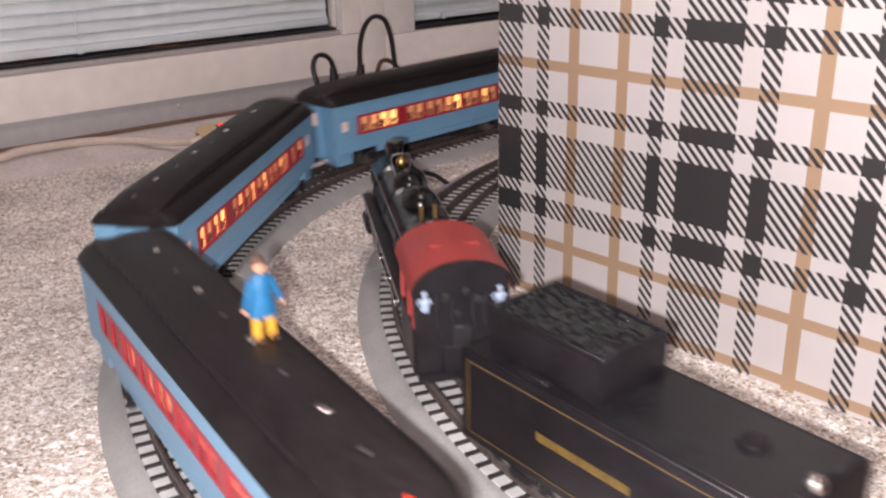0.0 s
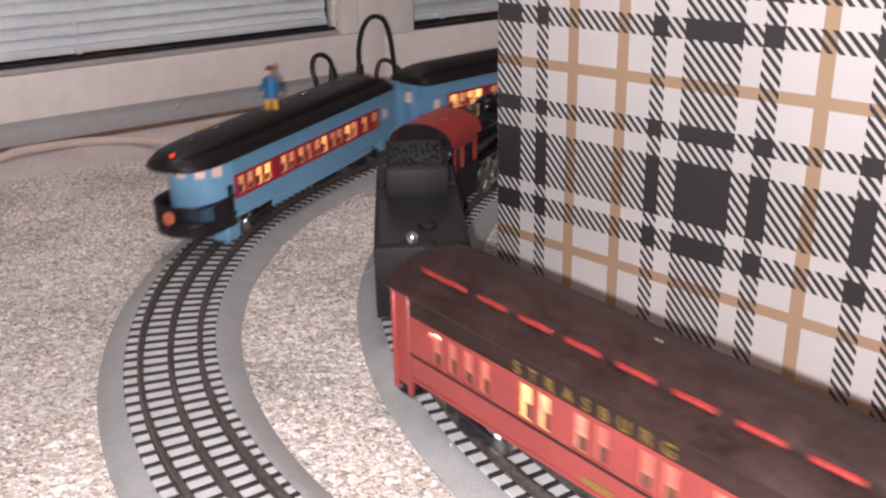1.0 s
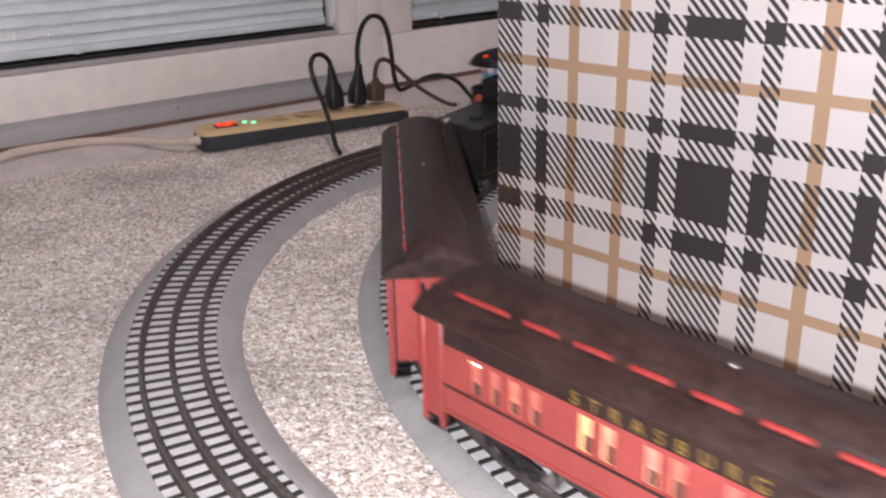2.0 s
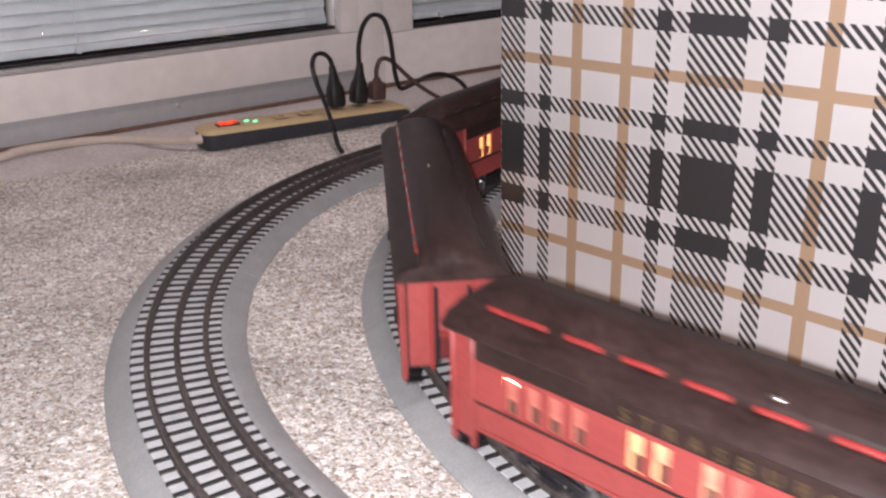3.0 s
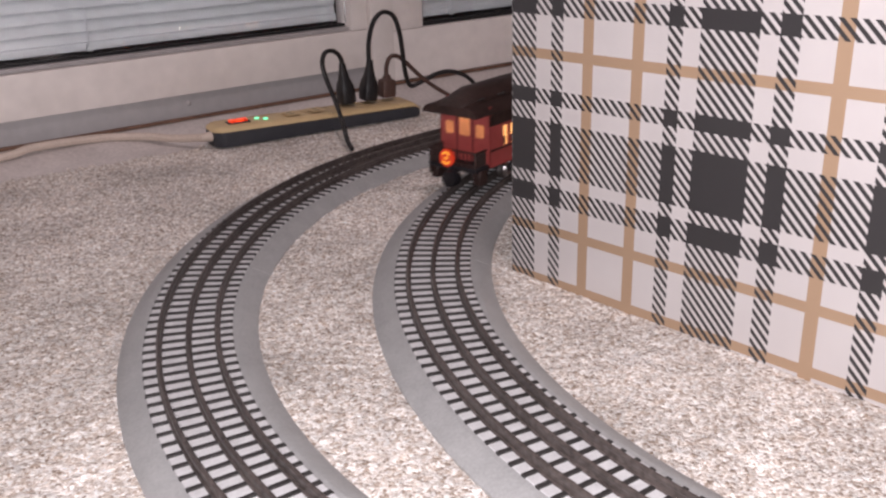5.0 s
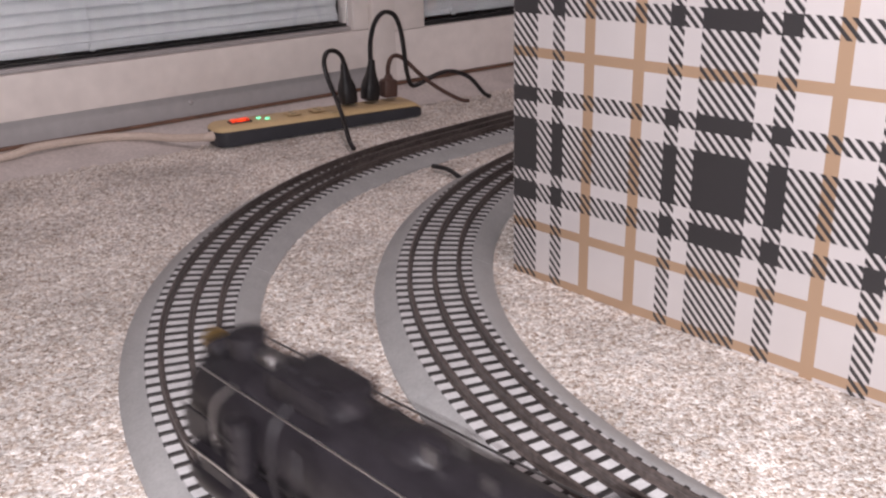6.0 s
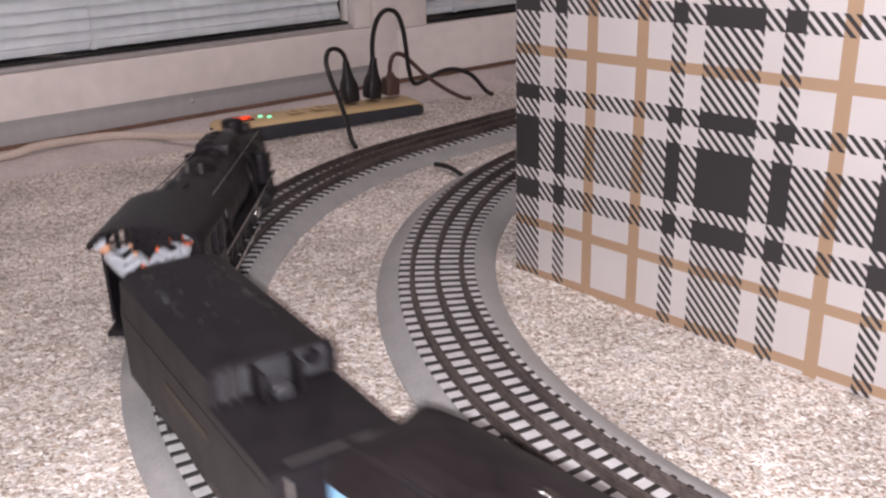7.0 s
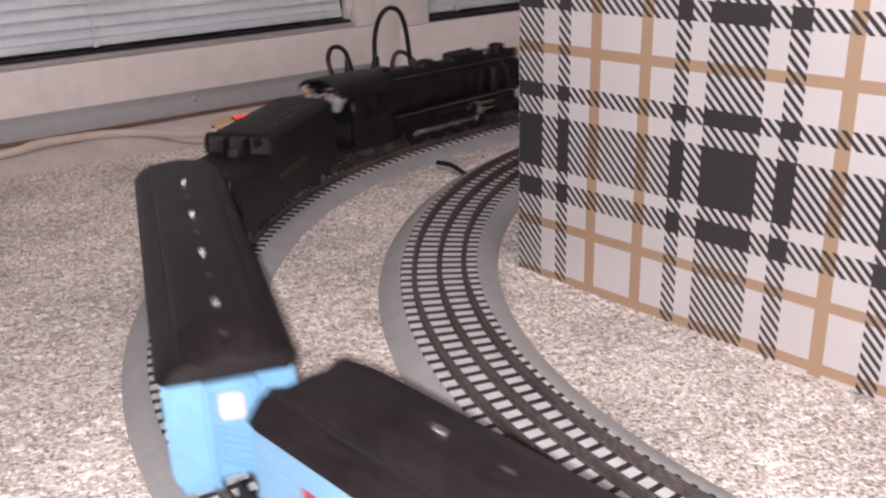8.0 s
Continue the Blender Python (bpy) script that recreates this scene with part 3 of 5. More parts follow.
def side_windows(band_parent, side, x0, x1, z0, z1, spans, y, frame_mat, pane_mat, depth=0.002, bulbs=()):
    """A band with openings, and a pane in each; pane_mat gives the glow of a pane by its place."""
    t = 0.0012
    ya, yb = (y - t, y) if side > 0 else (-y, -y + t)
    b = box(x0, x1, ya, yb, z0, z0 + 0.0022)
    box(x0, x1, ya, yb, z1 - 0.0022, z1, bm=b)
    edge = x0
    for a, c in spans:
        box(edge, a, ya, yb, z0 + 0.0022, z1 - 0.0022, bm=b)
        edge = c
    box(edge, x1, ya, yb, z0 + 0.0022, z1 - 0.0022, bm=b)
    band = part("window_band", b, frame_mat, band_parent, smooth=False)
    for a, c in spans:
        gap = 0.0041 if any(a < u < c for u in bulbs) else 0.002
        p = box(-(c - a) / 2, (c - a) / 2, -0.0004, 0.0004, -(z1 - z0) / 2 + 0.002, (z1 - z0) / 2 - gap)
        # a plain dark block stands for the printed passenger silhouette, lower half
        h = (z1 - z0) / 2 - 0.0025
        q = ((a + c) * 731.3) % 1.0
        box(-(c - a) * (0.15 + 0.3 * q), (c - a) * (0.42 - 0.3 * q), side * 0.0004 - 0.0003, side * 0.0004 + 0.0003, -h, -h + 0.005 + 0.0035 * q, 0.0002, bm=p, index=1)
        ob = part("pane", p, (pane_mat((a + c) / 2, side), HAIR), band, "warmly lit window pane", smooth=False)
        ob.location = ((a + c) / 2, side * (y - depth), (z0 + z1) / 2)
    return band


def coupler(parent, x, way):
    b = box(min(x, x + way * 0.016), max(x, x + way * 0.016), -0.002, 0.002, 0.008, 0.012, 0.0006)
    box(min(x + way * 0.012, x + way * 0.02), max(x + way * 0.012, x + way * 0.02), -0.0055, 0.0055, 0.0065, 0.0135, 0.0015, bm=b)
    return part("coupler", b, BLACK, parent, "black knuckle coupler")


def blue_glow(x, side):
    """Glow peaks at three places; outer panes are dimmed for the phone lamp's wash."""
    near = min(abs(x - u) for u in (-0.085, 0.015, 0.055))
    return LIT_STRONG if near < 0.011 and side < 0 else LIT if side < 0 or near < 0.016 else LIT_WASHED


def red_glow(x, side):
    """Glow with the phone lamp's wash put in: outer side dimmer, front third least."""
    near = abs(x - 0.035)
    return LIT_STRONG if side < 0 or abs(x - 0.0443) < 0.004 else LIT if near < 0.028 or x < -0.1 else LIT_WASHED


BLUE_SPANS = []
for x in (-0.1155, -0.1035, -0.0915, -0.0795, -0.056, -0.044, -0.0295, -0.0175, -0.003, 0.009, 0.0235, 0.0355, 0.0505, 0.0625, 0.083, 0.103):
    BLUE_SPANS.append((x, x + 0.0088))


def blue_coach(group, label, observation=False):
    """Heavyweight coach in sky blue with a crimson window band and a black clerestory roof."""
    c = empty("observation_car" if observation else "passenger_coach", label, "toy train car", group)
    L, w, z0, z1 = 0.1475, 0.0272, 0.0145, 0.0635
    back = -0.122 if observation else -L
    core = box(back + 0.002, L - 0.002, -w + 0.004, w - 0.004, z0 + 0.003, z1)
    part("core", core, SATIN, c, smooth=False)
    for side in (1, -1):
        y = (w - 0.0012, w)
        ya, yb = (y[0], y[1]) if side > 0 else (-y[1], -y[0])
        part("lower_side", box(back, L, ya, yb, z0 + 0.004, 0.0329), BLUE, c, "sky blue lower side panel", smooth=False)
        part("skirt", box(back + 0.05, L - 0.05, ya, yb, z0 - 0.002, z0 + 0.0038, 0.0004), BLUE, c)
        part("upper_side", box(back, L, ya, yb, 0.0515, z1), BLUE, c, "sky blue letterboard", smooth=False)
        for xa, xb in ((back, -0.1205 if not observation else back + 0.0014), (0.1165, L)):
            part("corner_panel", box(xa, xb, ya, yb, 0.0330, 0.0514), BLUE, c, smooth=False)
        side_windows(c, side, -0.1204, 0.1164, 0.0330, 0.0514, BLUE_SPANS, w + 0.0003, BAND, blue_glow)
        for x in ((0.128,) if observation else (-0.1355, 0.128)):
            if side > 0:
                continue
            part("door_pane", box(x - 0.003, x + 0.003, side * w - 0.0005, side * w + 0.0005, 0.039, 0.048), LIT_PALE, c, "lit vestibule pane", smooth=False)
    # steps at the vestibules
    for x in ((0.134,) if observation else (-0.134, 0.134)):
        for side in (1, -1):
            st = box(x - 0.009, x + 0.009, side * 0.0155 - 0.009, side * 0.0155 + 0.009, z0 - 0.009, z0 + 0.004, 0.0012)
            part("step_well", st, BLUE, c)
    # ends
    for x, way in ((L, 1),) if observation else ((L, 1), (-L, -1)):
        e = part("end_panel", box(min(x, x - way * 0.0015), max(x, x - way * 0.0015), -w + 0.0013, w - 0.0013, z0, z1 + 0.004), BLUE, c, "sky blue coach end", smooth=False)
        b = box(min(x, x + way * 0.006), max(x, x + way * 0.006), -0.011, -0.0085, z0, z1 - 0.004, 0.0005)
        box(min(x, x + way * 0.006), max(x, x + way * 0.006), 0.0085, 0.011, z0, z1 - 0.004, 0.0005, bm=b)
        box(min(x, x + way * 0.006), max(x, x + way * 0.006), -0.011, 0.011, z1 - 0.004, z1 - 0.001, 0.0005, bm=b)
        part("diaphragm", b, BLUE, e)
        part("end_pane", box(min(x, x + way * 0.001), max(x, x + way * 0.001), -0.005, 0.005, 0.043, 0.054, 0.001), LIT_PALE, e, "lit end door pane")
        me = mesh_of(box(0, 0.0012, -0.0075, 0.0075, 0, 0.0012), BLUE)
        for k in range(6):
            shared("gate_slat", me, e, pose(x if way > 0 else x - 0.0012, 0, 0.019 + k * 0.0034, 24, 0, 0))
        coupler(c, x, way)
    # roof
    secs = []
    for x, s, d in ((L + 0.004, 0.86, 0.0095), (L + 0.002, 0.95, 0.008), (L - 0.004, 1.0, 0.0055), (L - 0.016, 1.0, 0.001), (L - 0.024, 1.0, 0.0)):
        secs.append(roof_section(x, (w + 0.0012) * s, z1, 0.017, d))
    if observation:
        tail = ((-0.108, 1.0, 0.0), (-0.122, 1.0, 0.001), (-0.136, 0.985, 0.002), (-0.147, 0.93, 0.0035), (-0.155, 0.83, 0.005), (-0.161, 0.66, 0.0075), (-0.1645, 0.4, 0.0098), (-0.1658, 0.16, 0.0115))
    else:
        tail = tuple((-x, s, d) for x, s, d in ((L - 0.024, 1.0, 0.0), (L - 0.016, 1.0, 0.001), (L - 0.004, 1.0, 0.0055), (L + 0.002, 0.95, 0.008), (L + 0.004, 0.86, 0.0095)))
    for x, s, d in tail:
        secs.append(roof_section(x, (w + 0.0012) * s, z1, 0.017, d))
    roof = part("roof", loft(secs), COACH_ROOF, c, "brown-black clerestory roof")
    me = mesh_of(box(0, 0.0085, -0.0007, 0.0007, 0, 0.0027), SATIN)
    for side in (1, -1):
        for k in range(22):
            shared("clerestory_light", me, roof, pose(-0.115 + k * 0.0108, side * 0.0184, z1 + 0.0092))
    for x in ((-0.1, -0.0345, 0.0284, 0.0905) if observation else (-0.113, -0.049, 0.012, 0.075)):
        v = box(x - 0.0026, x + 0.0026, -0.0022, 0.0014, z1 + 0.0165, z1 + 0.0187, 0.0005)
        part("roof_stud", ball((x - 0.031, -0.0004, z1 + 0.0168), 0.0016, (1.2, 0.9, 0.6), n=8), DARK_STEEL, roof)
        part("vent", v, STEEL, roof, "small bright metal roof vent")
    for x in (-0.088, 0.088):
        truck(c, x)
    b = box(-0.04, 0.04, -0.012, 0.012, 0.004, 0.0125, 0.001)
    box(-0.03, -0.008, 0.012, 0.02, 0.005, 0.0125, 0.001, bm=b)
    box(0.01, 0.034, -0.02, -0.012, 0.005, 0.0125, 0.001, bm=b)
    part("underframe", b, SATIN, c)
    if observation:
        part("marker", box(-0.1585, -0.1555, -0.0042, -0.0018, z1 + 0.0085, z1 + 0.0122, 0.0004), RED_LED, roof, "small red roof marker lamp")
        # rounded end wall with three panes
        n = 12
        arc = [(-0.122 - 0.025 * math.sin(math.pi * k / n), (w - 0.0006) * math.cos(math.pi * k / n)) for k in range(n + 1)]
        outer = [(x, y) for x, y in arc] + [(x + 0.002, y * 0.93) for x, y in arc[::-1]]
        part("rear_wall", loft([[(x, y, z) for x, y in outer] for z in (z0 + 0.004, z1)]), BLUE, c, "rounded sky blue rear wall")
        for a in (30, 58, 90, 122, 150):
            y, x = (w - 0.0002) * math.cos(radians(a)), -0.122 - 0.0254 * math.sin(radians(a))
            p = part("rear_pane", box(-0.0006, 0.0006, -0.0038, 0.0038, 0.0542, 0.0632, 0.0004), LIT_PALE, c, "lit rear window pane")
            nx, ny = -math.sin(radians(a)) / 0.0254, math.cos(radians(a)) / w
            p.matrix_basis = pose(x, y, 0, 0, 0, math.degrees(math.atan2(ny, nx)))
        # open platform with a railing
        deck = [(-0.121, w), (-0.142, w * 0.97), (-0.155, w * 0.78), (-0.162, w * 0.45), (-0.164, 0.0)]
        deck = deck + [(x, -y) for x, y in deck[-2::-1]]
        part("platform", loft([[(x, y, z) for x, y in deck] for z in (z0 - 0.001, z0 + 0.0065)]), BLACK, c, "black rear platform")
        stick = mesh_of(rod((0, 0, z0 + 0.005), (0, 0, z0 + 0.022), 0.0006, 5), BLACK, smooth=True)
        posts = []
        for i in range(len(deck) - 1):
            (xa, ya), (xb, yb) = deck[i], deck[i + 1]
            m = 7
            for k in range(m):
                f = k / m
                x, y = xa + (xb - xa) * f, ya + (yb - ya) * f
                posts.append(pose(x, y, 0))
        rail = part("railing", tube([(x, y, z0 + 0.022) for x, y in deck], 0.0011, 6), BLACK, c, "black baluster railing")
        part("foot_rail", tube([(x, y, z0 + 0.0085) for x, y in deck], 0.0011, 6), BLACK, rail)
        for m in posts:
            shared("baluster", stick, rail, m)
        for side in (1, -1):
            part("gate_post", box(-0.128, -0.1225, side * (w - 0.001) - 0.0012, side * (w - 0.001) + 0.0012, z0 - 0.001, z0 + 0.031, 0.0006), BLACK, c)
            part("railing_panel", box(-0.1475, -0.1235, side * (w - 0.0004) - 0.0006, side * (w - 0.0004) + 0.0006, z0 + 0.004, z0 + 0.0205, 0.0004), BLACK, c)
            part("rear_step", box(-0.131, -0.115, side * 0.018 - 0.007, side * 0.018 + 0.007, 0.001, z0 + 0.001, 0.001), BLUE, c, "sky blue boarding step")
        d = part("drumhead", rod((-0.1668, 0, 0.029), (-0.1648, 0, 0.029), 0.0048, 24, bevel=0.0004), DRUM_DIM, c, "round orange drumhead sign")
        part("drum_mark", box(-0.1672, -0.1667, -0.0024, 0.0024, 0.0284, 0.0296), BAND, d)
    return c


RED_SPANS = []
for x in (-0.110, -0.0985, -0.0745, -0.063, -0.039, -0.0275, -0.004, 0.0075, 0.029, 0.0405, 0.0685, 0.0805, 0.0925, 0.1045):
    RED_SPANS.append((x, x + 0.0076))


def writing(text, size, mat, parent, m, label):
    """Raised lettering in the built-in face, as a mesh."""
    cu = bpy.data.curves.new("lettering", "FONT")
    cu.body, cu.size, cu.extrude, cu.align_x, cu.space_character = text, size, 0.0002, "CENTER", 2.3
    tmp = new("lettering", cu)
    me = bpy.data.meshes.new_from_object(tmp.evaluated_get(bpy.context.evaluated_depsgraph_get()))
    bpy.data.objects.remove(tmp)
    me.materials.clear()
    me.materials.append(mat)
    ob = new("lettering", me)
    ob.parent, ob.matrix_basis = parent, m
    return tagged(ob, label)


def rounded_plate(x0, x1, y, hw, z0, z1, r):
    """An upright plate across x with rounded corners."""
    ring = []
    for sy, sz, a0 in ((1, 1, 0), (-1, 1, 90), (-1, -1, 180), (1, -1, 270)):
        for k in range(5):
            a = radians(a0 + 22.5 * k)
            ring.append((y + sy * (hw - r) + r * math.cos(a), (z1 - r if sz > 0 else z0 + r) + r * math.sin(a)))
    return loft([[(x, u, v) for u, v in ring] for x in (x0, x1)])


def red_coach(group, label, observation=False):
    """Wooden-style coach in signal red with a dark brown clerestory roof."""
    c = empty("observation_car" if observation else "passenger_coach", label, "toy train car", group)
    L, w, z0, z1 = 0.1455, 0.0272, 0.0178, 0.0645
    R = 0.129 if observation else L
    X1 = 0.1295
    part("core", box(-R + 0.005, L - 0.005, -w + 0.004, w - 0.004, z0 + 0.002, z1), SATIN, c, smooth=False)
    ends = ((-X1, -L), (X1, L)) if not observation else ((X1, L),)
    xb = -X1 if not observation else -R
    for side in (1, -1):
        ya, yb = (w - 0.0012, w) if side > 0 else (-w, -w + 0.0012)
        part("lower_side", box(xb, X1, ya, yb, z0, 0.0312), RED, c, "red lower side panel", smooth=False)
        yc, yd = (w, w + 0.0006) if side > 0 else (-w - 0.0006, -w)
        part("belt_rail", box(xb, X1, yc, yd, 0.0314, 0.0328), BROWN_ROOF, c, smooth=False)
        part("sill_rail", box(xb, X1, yc, yd, z0 - 0.0005, z0 + 0.0012), RED, c, smooth=False)
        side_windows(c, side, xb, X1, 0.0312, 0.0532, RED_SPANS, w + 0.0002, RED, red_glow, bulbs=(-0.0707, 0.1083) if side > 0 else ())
        if side > 0:
            for x in (-0.0707, 0.1083):
                part("bulb", box(x - 0.0027, x + 0.0027, w - 0.0039, w - 0.0031, 0.0493, 0.0511, 0.0002), BULB, c, "tiny bright bulb behind the window top")
        board = part("letterboard", box(xb, X1, ya, yb, 0.0533, z1 - 0.0002), BROWN_ROOF, c, "dark brown letterboard", smooth=False)
        turn = Matrix.Rotation(math.pi if side > 0 else 0.0, 4, "Z") @ Matrix.Rotation(math.pi / 2, 4, "X")
        writing("STRASBURG", 0.0084, DULL_GOLD if observation else FADED_GOLD, board, Matrix.Translation((0.007, side * (w + 0.0003), 0.0545)) @ turn, "gold block lettering")
        part("plate", box(-0.008, 0.008, yc, yd, 0.0205, 0.0235), FADED_GOLD, c, "gold lettering bar", smooth=False)
        for xe, xo in ends:
            lo, hi = min(xe, xo), max(xe, xo)
            part("vestibule_side", box(lo + 0.001, hi, side * (w - 0.0022) - 0.0008, side * (w - 0.0022) + 0.0008, 0.011, z1), RED, c)
            for xx in (lo + 0.001, hi - 0.0026):
                part("corner_post", box(xx, xx + 0.0026, side * (w - 0.0012) - 0.0016, side * (w - 0.0012) + 0.0016, 0.0065, z1, 0.0006), RED, c)
            st = None
            for k in range(3):
                st = box(lo + 0.002, hi - 0.002, side * (w - 0.006) - 0.0045, side * (w - 0.006) + 0.0045, 0.0045 + 0.0045 * k, 0.0058 + 0.0045 * k, bm=st)
            part("steps", st, SATIN, c, smooth=False)
    for xe, xo in ends:
        way = 1 if xo > 0 else -1
        x = xo
        b = box(min(x, x - way * 0.002), max(x, x - way * 0.002), -w + 0.003, -0.0095, z0 - 0.002, z1 + 0.003)
        box(min(x, x - way * 0.002), max(x, x - way * 0.002), 0.0095, w - 0.003, z0 - 0.002, z1 + 0.003, bm=b)
        box(min(x, x - way * 0.002), max(x, x - way * 0.002), -0.0095, 0.0095, z1 - 0.012, z1 + 0.003, bm=b)
        e = part("end_panel", b, RED, c, "red coach end with a recessed door", smooth=False)
        part("end_door", box(min(x - way * 0.004, x - way * 0.0025), max(x - way * 0.004, x - way * 0.0025), -0.0095, 0.0095, 0.0335, z1 - 0.0125, 0.0004), RED, e, "red end door panel")
        me = mesh_of(rod((0, 0, z0), (0, 0, 0.0325), 0.0005, 6), CAB_RED, smooth=True)
        # black backing and jambs put the door recess's shade into their colour
        part("gate_backing", box(min(x - way * 0.0045, x - way * 0.0035), max(x - way * 0.0045, x - way * 0.0035), -0.0095, 0.0095, z0, 0.0335), SATIN, e, smooth=False)
        for side in (1, -1):
            part("shade_jamb", box(min(x + way * 0.0005, x - way * 0.004), max(x + way * 0.0005, x - way * 0.004), side * 0.0086 - 0.0011, side * 0.0086 + 0.0011, z0 - 0.002, z1 - 0.004), SATIN, e, "black jamb strip for the door recess's shade", smooth=False)
            part("corner_joint", box(min(x + way * 0.0004, x - way * 0.001), max(x + way * 0.0004, x - way * 0.001), side * (w - 0.0035) - 0.0005, side * (w - 0.0035) + 0.0005, z0 - 0.002, z1 + 0.001), SATIN, e, smooth=False)
        for k in range(9):
            shared("gate_bar", me, e, pose(x - way * 0.0012, -0.008 + k * 0.002, 0))
        part("gate_rail", box(min(x, x - way * 0.002), max(x, x - way * 0.002), -0.0095, 0.0095, 0.032, 0.0333), CAB_RED, e, smooth=False)
        for side in (1, -1):
            part("end_post", rod((x + way * 0.0008, side * 0.0112, z0 - 0.004), (x + way * 0.0008, side * 0.0112, z1), 0.0011, 8), CAB_RED, e)
        coupler(c, x, way)
    rear = -0.151 if observation else -L - 0.003
    secs = [roof_section(x, (w + 0.0022) * s, z1, 0.019, d, 0.565) for x, s, d in ((L + 0.0035, 0.97, 0.0085), (L, 1.0, 0.0055), (L - 0.008, 1.0, 0.002), (L - 0.018, 1.0, 0.0004), (L - 0.026, 1.0, 0.0))]
    if observation:
        secs += [roof_section(x, (w + 0.0022) * s, z1, 0.019, d, 0.565) for x, s, d in ((-0.119, 1.0, 0.0), (-0.129, 1.0, 0.002), (-0.14, 1.0, 0.0072), (-0.148, 1.0, 0.0095), (rear, 0.985, 0.0108))]
    else:
        secs += [roof_section(-x, (w + 0.0022) * s, z1, 0.019, d, 0.565) for x, s, d in ((L - 0.026, 1.0, 0.0), (L - 0.018, 1.0, 0.0004), (L - 0.008, 1.0, 0.002), (L, 1.0, 0.0055), (L + 0.0035, 0.97, 0.0085))]
    roof = part("roof", loft(secs), BROWN_ROOF, c, "dark brown clerestory roof")
    for side in (1, -1):
        for k in range(9):
            long = 0.034 if k == 8 else 0.0195
            pl = box(0, long, -0.001, 0.001, -0.0014, 0.0014, 0.0009, seg=3) if side > 0 else rod((0, 0, 0.0006), (long * 0.45, 0, 0.0006), 0.0008, 8)
            ob = part("clerestory_light", pl, STRIP_RED if side > 0 else GLOSS, roof, "red clerestory light strip" if side > 0 else "")
            ob.matrix_basis = Matrix.Translation((-0.132 + 0.0286 * k, side * 0.0171, z1 + 0.0105)) @ Matrix.Rotation(radians(side * 4), 4, "X")
    for x, y in ((-0.0045, 0.0145 if observation else 0.002),):
        part("vent", ball((x, y, z1 + (0.0158 if observation else 0.0187)), 0.0018, (1.4, 0.7, 0.6)), STEEL, roof, "tiny bright roof screw")
    for x in (-0.084, 0.084):
        truck(c, x, base=0.034)
    b = box(-0.04, 0.04, -0.013, 0.013, 0.006, 0.0178, 0.001)
    box(-0.03, 0.03, -0.02, -0.013, 0.008, 0.0178, 0.001, bm=b)
    part("underframe", b, SATIN, c)
    if observation:
        x = -R
        e = part("rear_wall", box(x, x + 0.0016, -w, w, z0, z1 + 0.006), RED, c, "red rear wall with three lit panes", smooth=False)
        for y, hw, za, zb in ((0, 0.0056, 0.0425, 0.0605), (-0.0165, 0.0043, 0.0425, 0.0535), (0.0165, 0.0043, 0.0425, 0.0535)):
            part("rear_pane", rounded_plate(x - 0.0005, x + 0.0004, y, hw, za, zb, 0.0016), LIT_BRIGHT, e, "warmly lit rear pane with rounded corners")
            if y:
                part("rear_groove", box(x - 0.0004, x + 0.0002, y * 0.52 - 0.0004, y * 0.52 + 0.0004, z0, z1 + 0.004), SATIN, e, smooth=False)
        part("platform", box(-0.1485, -R, -w + 0.001, w - 0.001, z0 - 0.002, z0 + 0.0025, 0.0008), SATIN, c, "dark rear platform")
        stick = mesh_of(rod((0, 0, z0 + 0.002), (0, 0, z0 + 0.0155), 0.0005, 5), BROWN_ROOF, smooth=True)
        posts = []
        edge = [(-R - 0.001, w - 0.003), (-0.147, w - 0.003), (-0.147, -w + 0.003), (-R - 0.001, -w + 0.003)]
        for (xa, ya), (xc, yc) in zip(edge, edge[1:]):
            for k in range(12):
                f = k / 12
                posts.append(pose(xa + (xc - xa) * f, ya + (yc - ya) * f, 0))
        rail = part("railing", box(-0.1478, -0.1462, -w + 0.003, w - 0.003, z0 + 0.0148, z0 + 0.0162, 0.0003), BROWN_ROOF, c, "dark baluster railing")
        part("foot_rail", box(-0.1478, -0.1462, -w + 0.003, w - 0.003, z0 + 0.0033, z0 + 0.0047, 0.0003), BROWN_ROOF, rail)
        for side in (1, -1):
            part("side_rail", box(-0.1462, -R - 0.001, side * (w - 0.003) - 0.0007, side * (w - 0.003) + 0.0007, z0 + 0.0148, z0 + 0.0162), BROWN_ROOF, rail)
        for m in posts:
            shared("baluster", stick, rail, m)
        for side in (1, -1):
            part("corner_post", box(-0.148, -0.145, side * (w - 0.0025) - 0.0011, side * (w - 0.0025) + 0.0011, 0.009, z0 + 0.0165, 0.0006), BROWN_ROOF, c)
            part("rear_steps", box(-0.144, -0.132, side * (w - 0.004) - 0.004, side * (w - 0.004) + 0.004, 0.004, z0 - 0.001, 0.001), BROWN_ROOF, c)
        d = part("drumhead", rod((-0.1507, 0.004, 0.0265), (-0.1482, 0.004, 0.0265), 0.0078, 28, bevel=0.0005), DRUM_RED, c, "round glowing red drumhead sign")
        for flip in (1, -1):
            arc = [(-0.1509, 0.004 + 0.0048 * math.sin(u), 0.0265 + flip * 0.0048 * math.cos(u)) for u in (-0.9, -0.45, 0.0, 0.45, 0.9)]
            part("drum_mark", tube(arc, 0.0009, 6), DRUM_GOLD, d, "glowing gold curved bar")
        part("drum_mark", box(-0.1511, -0.1506, 0.0016, 0.0064, 0.0257, 0.0273, 0.0002), DRUM_GOLD, d, "glowing gold bar")
        b = rod((-0.154, 0, 0.0085), (-0.144, 0, 0.0085), 0.0075, 14, bevel=0.001)
